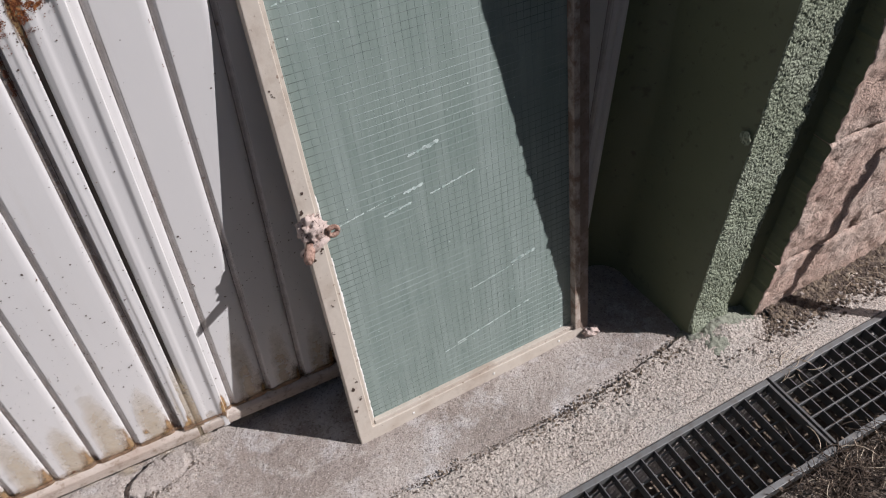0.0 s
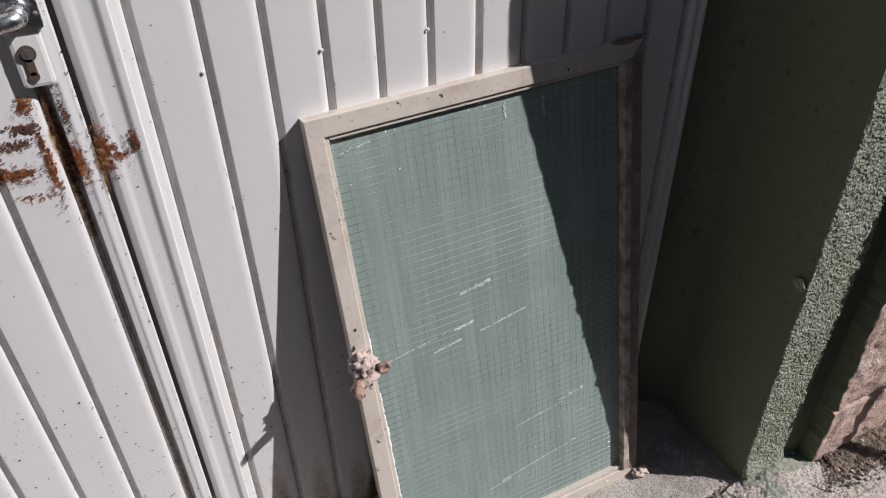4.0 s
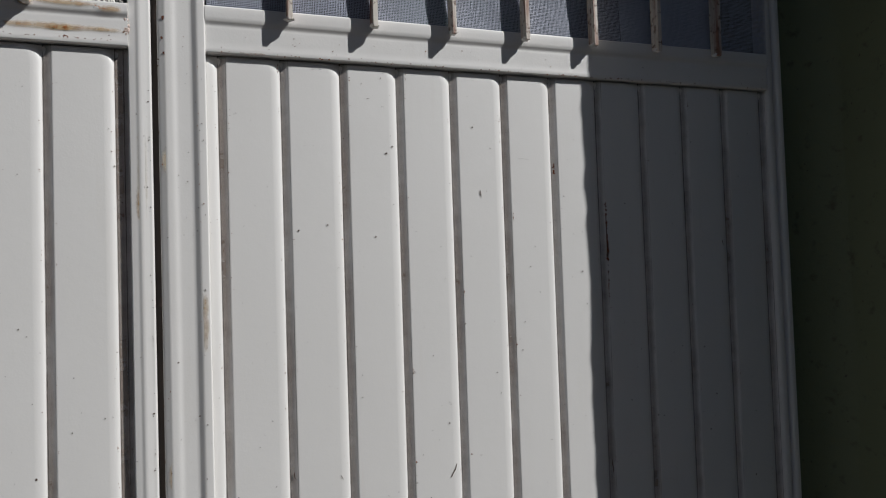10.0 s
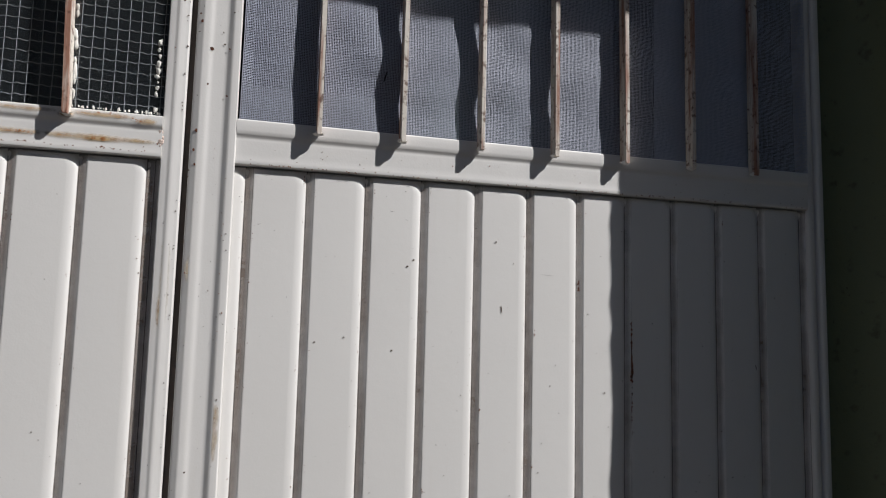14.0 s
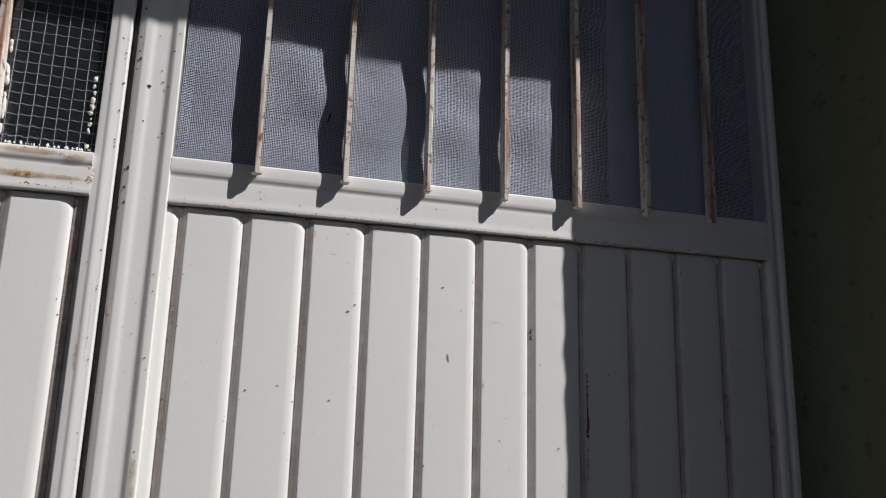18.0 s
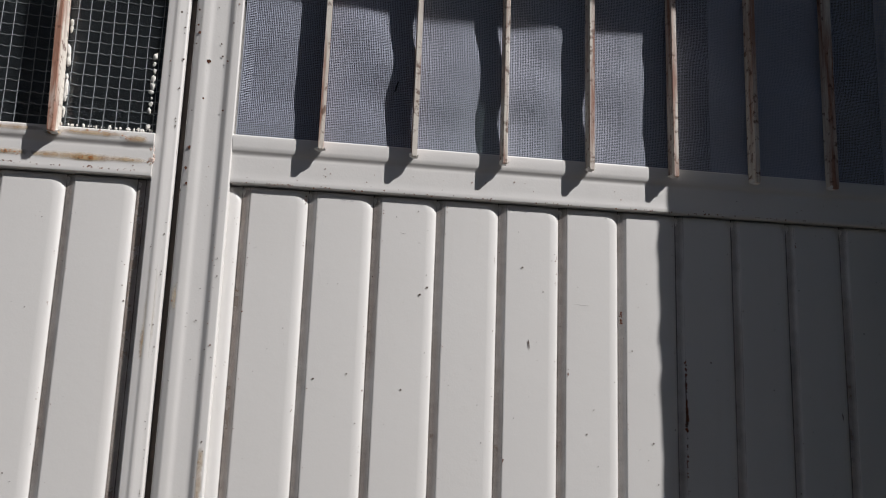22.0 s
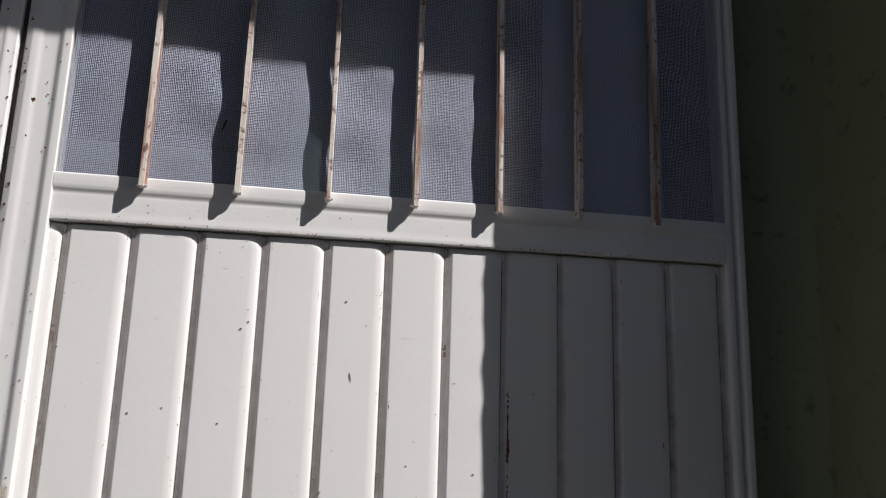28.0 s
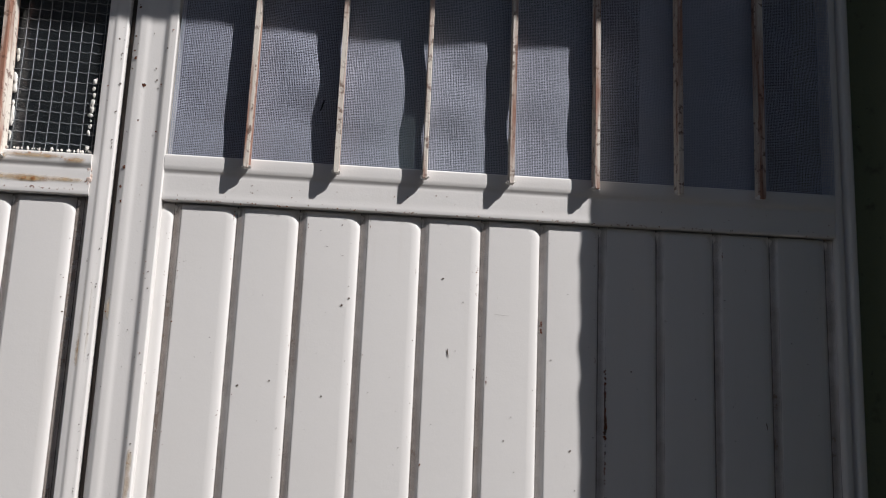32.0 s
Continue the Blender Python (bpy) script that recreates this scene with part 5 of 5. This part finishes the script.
# glazing beads, raised round the pane
part("glazing_bead", boxed(ST, ST + 0.0065, 0.005, 0.016, 0.037, SH - 0.029, 0.0012), SASH, sash, "whitish puttied bead", local=True)
part("glazing_bead", boxed(SW - 0.036, SW - 0.0225, -0.004, 0.016, 0.037, SH - 0.029, 0.0018), SASH_DIRTY, sash, "rust-streaked cream glazing bead", local=True)
part("glazing_bead", boxed(ST + 0.007, SW - 0.036, 0.003, 0.016, 0.037, 0.046, 0.0015), SASH, sash, local=True)
part("glazing_bead", boxed(ST + 0.007, SW - 0.036, 0.004, 0.016, SH - 0.0345, SH - 0.029, 0.0012), SASH, sash, local=True)
GX0, GX1, GZ0, GZ1 = ST + 0.007, SW - 0.036, 0.046, SH - 0.0345
glass = part("pane", boxed(GX0, GX1, 0.0125, 0.0165, GZ0, GZ1), PANE, sash, "pale green ribbed wired glass, dusty", local=True)
rng = random.Random(31)
bm = bmesh.new()


for z in steps(GZ0 + 0.004, GZ1 - 0.004, 0.0128):
    tube(bm, [(x, 0.01262, z + 0.0006 * fbm(x, z, 0, 30)) for x in steps(GX0, GX1, 0.03)], 0.00050, 5)
for x in steps(GX0 + 0.004, GX1 - 0.004, 0.0128):
    tube(bm, [(x + 0.0005 * fbm(x, z, 5, 20), 0.01253, z) for z in steps(GZ0, GZ1, 0.04)], 0.00027, 5)
smooth(part("wire_grid", bm, WIRE_DARK, glass, "grid of thin wires in the glass", "stuff", local=True))


def smear(x, z, length, width, seed, tilt=0.16):
    rng = random.Random(seed)
    bm = bmesh.new()
    n = int(length / 0.004)
    for i in range(n):
        if rng.random() < 0.08:
            continue
        flake(bm, (x + i * 0.004, 0.0116, z + i * 0.004 * tilt + rng.uniform(-0.0004, 0.0004)), rng.uniform(1.0, 2.0) * width, rng, (1, 0, tilt), (0, 0, 1), 0.6)
    part("paint_smear", bm, SMEAR, glass, "dried whitish smear", local=True)


def to_sash(p):
    q = place.inverted() @ Vector(p)
    return q.x, q.z


for wx, wy, wz, length, width in ((0.375, -0.065, 0.575, 0.055, 0.0042), (0.360, -0.075, 0.512, 0.035, 0.0036), (0.320, -0.080, 0.482, 0.050, 0.0030), (0.405, -0.078, 0.495, 0.09, 0.0022),
                                  (0.460, -0.118, 0.265, 0.10, 0.0016), (0.555, -0.116, 0.290, 0.055, 0.0034), (0.425, -0.14, 0.150, 0.17, 0.0018), (0.40, -0.14, 0.14, 0.05, 0.0016),
                                  (0.245, -0.085, 0.495, 0.10, 0.0016), (0.215, -0.03, 0.845, 0.05, 0.0018)):
    sx, sz = to_sash((wx, wy, wz))
    smear(max(sx, GX0 + 0.004), sz, min(length, GX1 - 0.006 - max(sx, GX0 + 0.004)), width, int(wx * 1e4) + int(wz * 1e3))
bm = bmesh.new()
for _ in range(70):
    flake(bm, (rng.uniform(GX0 + 0.004, GX1 - 0.004), 0.0119, rng.uniform(GZ0 + 0.004, GZ1 - 0.004)), rng.choice((0.0006, 0.0009, 0.0016)), rng)
part("paint_spots", bm, SMEAR, glass, "scattered pale spots", "stuff", local=True)
for x, z, h in ((0.300, GZ1 - 0.035, 0.022), (0.365, GZ1 - 0.045, 0.030)):
    bm = bmesh.new()
    for k in range(12):
        flake(bm, (x + rng.uniform(-0.0015, 0.0015), 0.0117, z + h * k / 12), rng.uniform(0.001, 0.0024), rng, (1, 0, 0), (0, 0, 1), 1.8)
    part("paint_smear", bm, SMEAR, glass, "pale drip", local=True)

# lumpy putty down the left edge of the pane
bm = bmesh.new()
for i in range(150):
    z = GZ0 + (SH * 0.62 - GZ0) * i / 150
    if 0.49 < z / SH < 0.57 or rng.random() < 0.15:
        continue
    made = bmesh.ops.create_icosphere(bm, subdivisions=1, radius=rng.uniform(0.0010, 0.0026) * (1.5 if 0.3 < z / SH < 0.42 else 1.0))["verts"]
    for v in made:
        v.co = Vector((GX0 + rng.uniform(-0.0005, 0.0012), 0.0105, z)) + Vector((v.co.x, v.co.y * 0.5, v.co.z * 3.0))
smooth(part("putty", bm, PUTTY, sash, "crumbling white putty", "stuff", local=True))

# latch half-way up the left stile: lump of old paint and plaster with a rusty tongue
bm = bmesh.new()
bmesh.ops.create_icosphere(bm, subdivisions=4, radius=1.0)
for v in bm.verts:
    r = 1 + 0.45 * fbm(*v.co, 2.6) + 0.22 * fbm(*v.co, 8)
    v.co = Vector((0.019, -0.003, 0.514)) + Vector((v.co.x * 0.021, v.co.y * 0.012, v.co.z * 0.025)) * r
latch = smooth(part("latch", bm, LATCH, sash, "latch clogged with old paint and plaster", local=True))
bm = tube(bmesh.new(), [(-0.010, -0.008, 0.484), (-0.002, -0.011, 0.486), (0.006, -0.013, 0.488), (0.018, -0.015, 0.494), (0.036, -0.016, 0.503)], [0.006, 0.0075, 0.0065, 0.0060, 0.0050], 9)
for v in bm.verts:
    v.co += Vector((0, 0.6, 1)) * 0.005 * fbm(*v.co, 110)
tongue = smooth(part("latch_tongue", bm, LATCH, latch, "peeling latch tongue", local=True))
bm = tube(bmesh.new(), [(0.008, -0.008, 0.492), (0.000, -0.020, 0.487), (-0.004, -0.028, 0.484), (-0.007, -0.035, 0.481)], [0.0085, 0.0085, 0.0078, 0.0040], 9)
for v in bm.verts:
    v.co += Vector((1, 0.3, 1)) * 0.003 * fbm(*v.co, 120)
smooth(part("latch_hook", bm, LATCH_RUST, latch, "rusty hook standing out from the latch", local=True))
bm = bmesh.new()
ring = [(0.045 + 0.0080 * math.cos(a), 0.509 + 0.0072 * math.sin(a)) for a in steps(0, 2 * math.pi, 0.45)]
tube(bm, [(x, -0.016, z) for x, z in ring], 0.0042, 8)
smooth(part("latch_ring", bm, LATCH_RUST, latch, "rusty latch eye", local=True))
for x, z in ((0.30, 0.022), (0.115, 0.022), (0.46, 0.024), (SW - 0.032, SH * 0.86)):
    bm = bmesh.new()
    bmesh.ops.create_uvsphere(bm, u_segments=9, v_segments=5, radius=0.003)
    for v in bm.verts:
        v.co = Vector((x, -0.0006 if x < 0.47 else -0.005, z)) + Vector((v.co.x, v.co.y * 0.4, v.co.z))
    part("screw", bm, PUTTY if x < 0.47 else SASH_RUST, sash, local=True)
bm = bmesh.new()
for x, z, s in ((0.010, 0.10, 0.004), (0.020, 0.125, 0.003), (0.012, 0.155, 0.0045), (0.022, 0.17, 0.0028), (0.008, 0.55, 0.004), (0.018, 0.58, 0.003), (0.024, 0.47, 0.005), (0.012, 0.46, 0.004),
                (0.006, 0.30, 0.002), (0.018, 0.36, 0.002), (0.015, 0.74, 0.0025), (0.2, SH - 0.012, 0.002), (0.4, SH - 0.02, 0.0022), (0.14, SH - 0.008, 0.002)):
    for _ in range(4):
        flake(bm, (x + rng.gauss(0, 0.002), -0.0006, z + rng.gauss(0, 0.003)), s * rng.uniform(0.4, 0.9), rng)
part("chipped_spots", bm, CHIP, sash, "dark chips in the cream paint", "stuff", local=True)

# rusted stub and splinter at the upper corner of the bare stile
bm = bmesh.new()
bmesh.ops.create_icosphere(bm, subdivisions=3, radius=1.0)
for v in bm.verts:
    r = 1 + 0.4 * fbm(*v.co, 2.2) + 0.2 * fbm(*v.co, 7)
    v.co = Vector((SW - 0.026, 0.004, SH + 0.001)) + Vector((v.co.x * 0.026, v.co.y * 0.008, v.co.z * 0.0055)) * r
tube(bm, [(SW - 0.040, 0.000, SH + 0.004), (SW - 0.012, -0.001, SH + 0.008), (SW + 0.010, 0.000, SH + 0.004)], [0.0022, 0.0016, 0.0008], 6)
tube(bm, [(SW - 0.030, -0.002, SH + 0.006), (SW - 0.046, -0.003, SH + 0.009)], [0.0016, 0.0007], 6)
part("hinge_stub", bm, SASH_RUST, sash, "dark rusted hinge stub with splinters", local=True)

# broken plaster lump wedged under its raised corner
bm = bmesh.new()
bmesh.ops.create_icosphere(bm, subdivisions=4, radius=1.0)
for v in bm.verts:
    r = 1 + 0.45 * fbm(*v.co, 1.9) + 0.15 * fbm(*v.co, 6)
    v.co = Vector((0.733, -0.166, slope(0.733) + 0.008)) + Vector((v.co.x * 0.018, v.co.y * 0.013, v.co.z * 0.010)) * r
wedge = smooth(part("plaster_lump", bm, LATCH))
tagged(wedge, "broken whitish plaster lump wedged under the sash", "rubble")


# ---- drain gratings ----
TILT = Matrix.Rotation(-math.atan(0.05), 4, "Y")


def grating(name, x0, x1, square, label):
    """A steel grating that lies on the sloping paving."""
    g = thing(name, Matrix.Translation((0, -0.53, 0.0)) @ TILT, label, "grating", "drain gratings")
    for y0, y1 in ((0.078, 0.090), (-0.090, -0.078)):
        part("edge_bar", boxed(x0, x1, y0, y1, -0.024, 0.002, 0.001), GALV, g, "pale galvanised edge", local=True)
    end = boxed(0, 0.005, -0.078, 0.078, -0.024, 0.001)
    one = part("end_bar", end, GRATE, g, local=True)
    one.location.x = x0
    two = one.copy()
    scene.collection.objects.link(two)
    two.location.x = x1 - 0.005
    bar_mesh = None
    n = 0
    for x in steps(x0 + 0.004, x1 - 0.004, 0.0318)[1:-1]:
        if x < -0.55 or x > 1.75:
            continue
        if bar_mesh is None:
            ob = part("bearing_bar", box(bmesh.new(), -0.0011, 0.0011, -0.078, 0.078, -0.024, 0.0, 0.0), GRATE, g, local=True)
            bar_mesh = ob.data
        else:
            ob = new("bearing_bar", bar_mesh)
            ob.parent = g
        ob.location.x = x
        n += 1
    if square:
        for y in steps(-0.078, 0.078, 0.0312)[1:-1]:
            part("cross_bar", boxed(x0, x1, y - 0.0014, y + 0.0014, -0.010, 0.0012, 0.0005), GRATE, g, local=True)
    else:
        for y in steps(-0.070, 0.070, 0.028):
            part("cross_rod", tube(bmesh.new(), [(x0, y, -0.019), (x1, y, -0.019)], 0.002, 6), GALV, g, local=True)
    return g


grating("drain_grating", -1.6, 0.962, False, "dark steel drain grating with close parallel bars")
grating("drain_grating", 0.968, 2.2, True, "dark steel drain grating with square mesh")

# debris fallen between the bars
rng = random.Random(51)
bm = bmesh.new()
for _ in range(260):
    x = rng.uniform(-0.3, 1.6)
    y = rng.uniform(-0.60, -0.46)
    flake(bm, (x, y, slope(x) - 0.028 - 0.05 * rng.random()), rng.uniform(0.002, 0.008), rng, (1, 0, rng.uniform(-0.5, 0.5)), (0, 1, rng.uniform(-0.5, 0.5)), 0.5)
tagged(part("leaf_litter", bm, STRAW), "dry leaf bits caught in the drain", "litter", kind="stuff")


# ---- dry weeds and litter ----
def straws(name, spots, seed, label, mat=STRAW):
    """Curved dry stalks. spots: x, y, spread x, spread y, count, length."""
    rng = random.Random(seed)
    bm = bmesh.new()
    for cx, cy, sx, sy, count, length in spots:
        for _ in range(count):
            x, y = rng.gauss(cx, sx), rng.gauss(cy, sy)
            g, lift, L = rng.random() * 6.3, rng.uniform(0.05, 0.7), length * rng.uniform(0.4, 1.2)
            bend = rng.uniform(-1.5, 1.5)
            p = Vector((x, y, slope(x) + 0.001))
            pts = [p.copy()]
            for k in range(5):
                g += bend / 5
                p = p + Vector((math.cos(g), math.sin(g), lift * (1 - k / 3))) * (L / 5)
                p.z = max(p.z, slope(p.x) + 0.001)
                pts.append(p.copy())
            tube(bm, pts, [rng.uniform(0.0004, 0.001)] * 5 + [0.0002], 3)
    return tagged(part(name, bm, mat), label, "weeds", kind="stuff")


straws("dry_weeds", [(0.93, -0.68, 0.05, 0.03, 16, 0.06), (1.05, -0.70, 0.08, 0.04, 16, 0.07), (0.80, -0.70, 0.08, 0.04, 14, 0.06), (1.2, -0.72, 0.08, 0.05, 18, 0.08)], 61, "tangled dry weeds beside the drain")
straws("dry_weeds", [(0.93, -0.67, 0.06, 0.025, 260, 0.05), (1.10, -0.69, 0.10, 0.04, 320, 0.06)], 63, "dark dead weeds beside the drain", DEAD)
straws("dry_weeds", [(1.02, -0.445, 0.012, 0.012, 16, 0.05), (1.30, -0.34, 0.10, 0.014, 24, 0.05)], 62, "wisps of dry grass at the drain edge")


BALL = bmesh.new()
bmesh.ops.create_icosphere(BALL, subdivisions=1, radius=1.0)
BALL_VERTS = [v.co.copy() for v in BALL.verts]
BALL_FACES = [[v.index for v in f.verts] for f in BALL.faces]
BALL.free()


def crumbs(name, spots, seed, label, mat):
    """Small angular lumps lying about. spots: x, y, spread x, spread y, count, size."""
    rng = random.Random(seed)
    verts, faces = [], []
    for cx, cy, sx, sy, count, size in spots:
        for _ in range(count):
            x, y = rng.gauss(cx, sx), rng.gauss(cy, sy)
            r = size * rng.uniform(0.3, 1.2)
            k = Vector((rng.uniform(0.6, 1.4), rng.uniform(0.6, 1.4), rng.uniform(0.4, 0.8))) * r
            bank = 0.016 * max(0.0, 1 - abs(y + 0.305) / 0.06) - 0.004 if x > 1.085 and y > -0.372 else 0.0
            at = Vector((x, y, slope(x) + size * 0.15 + max(0.0, bank)))
            base = len(verts)
            verts += [at + Vector(v * k) * (1 + 0.3 * rng.uniform(-1, 1)) for v in BALL_VERTS]
            faces += [[base + n for n in f] for f in BALL_FACES]
    me = bpy.data.meshes.new(name)
    me.from_pydata(verts, [], faces)
    me.materials.append(mat)
    return tagged(new(name, me), label, "litter", kind="stuff")


along = [(x, joint(x) + 0.002, 0.010, 0.004, 5, 0.0017) for x in steps(-0.2, 0.9, 0.012)]
along += [(0.60, joint(0.6) - 0.006, 0.05, 0.010, 160, 0.0024), (0.84, joint(0.84) - 0.010, 0.05, 0.012, 160, 0.0026), (1.0, -0.345, 0.05, 0.012, 160, 0.0024), (1.10, -0.335, 0.05, 0.016, 200, 0.0028), (0.30, joint(0.3), 0.03, 0.008, 40, 0.0026), (0.70, joint(0.7) - 0.01, 0.03, 0.010, 50, 0.0026), (-0.12, -0.05, 0.04, 0.016, 60, 0.0018), (-0.19, -0.066, 0.03, 0.006, 40, 0.0018)]
crumbs("dark_crumbs", along, 71, "dark crumbs along the broken concrete joint", LITTER)
crumbs("dark_crumbs", [(1.12 + 0.07 * i, -0.335 - 0.002 * i, 0.05, 0.022, 620, 0.0036) for i in range(9)] + [(1.20 + 0.08 * i, -0.315, 0.05, 0.010, 300, 0.0050) for i in range(8)], 72, "dark litter at the foot of the stone wall", LITTER)
crumbs("dark_crumbs", [(0.80 + 0.09 * i, -0.68, 0.06, 0.03, 90, 0.0045) for i in range(7)], 74, "dark soil clods beside the drain", LITTER)
crumbs("gravel_bits", [(-0.12, -0.045, 0.045, 0.018, 90, 0.0022), (-0.17, -0.075, 0.04, 0.012, 60, 0.0018)] + [(1.0 + 0.1 * i, -0.36, 0.06, 0.02, 30, 0.004) for i in range(6)] + [(0.5, -0.34, 0.3, 0.03, 320, 0.0024)], 73, "pale gravel crumbs on the paving", ROUGHCAST)

# leaning pole beyond the stone wall corner
pole = part("leaning_pole", tube(bmesh.new(), [(1.53, -0.66, 0.05), (1.86, -0.66, 1.35), (2.05, -0.66, 2.1)], 0.0120, 10), WOOD)
tagged(pole, "thin weathered wooden pole standing aslant in the soil", "pole")
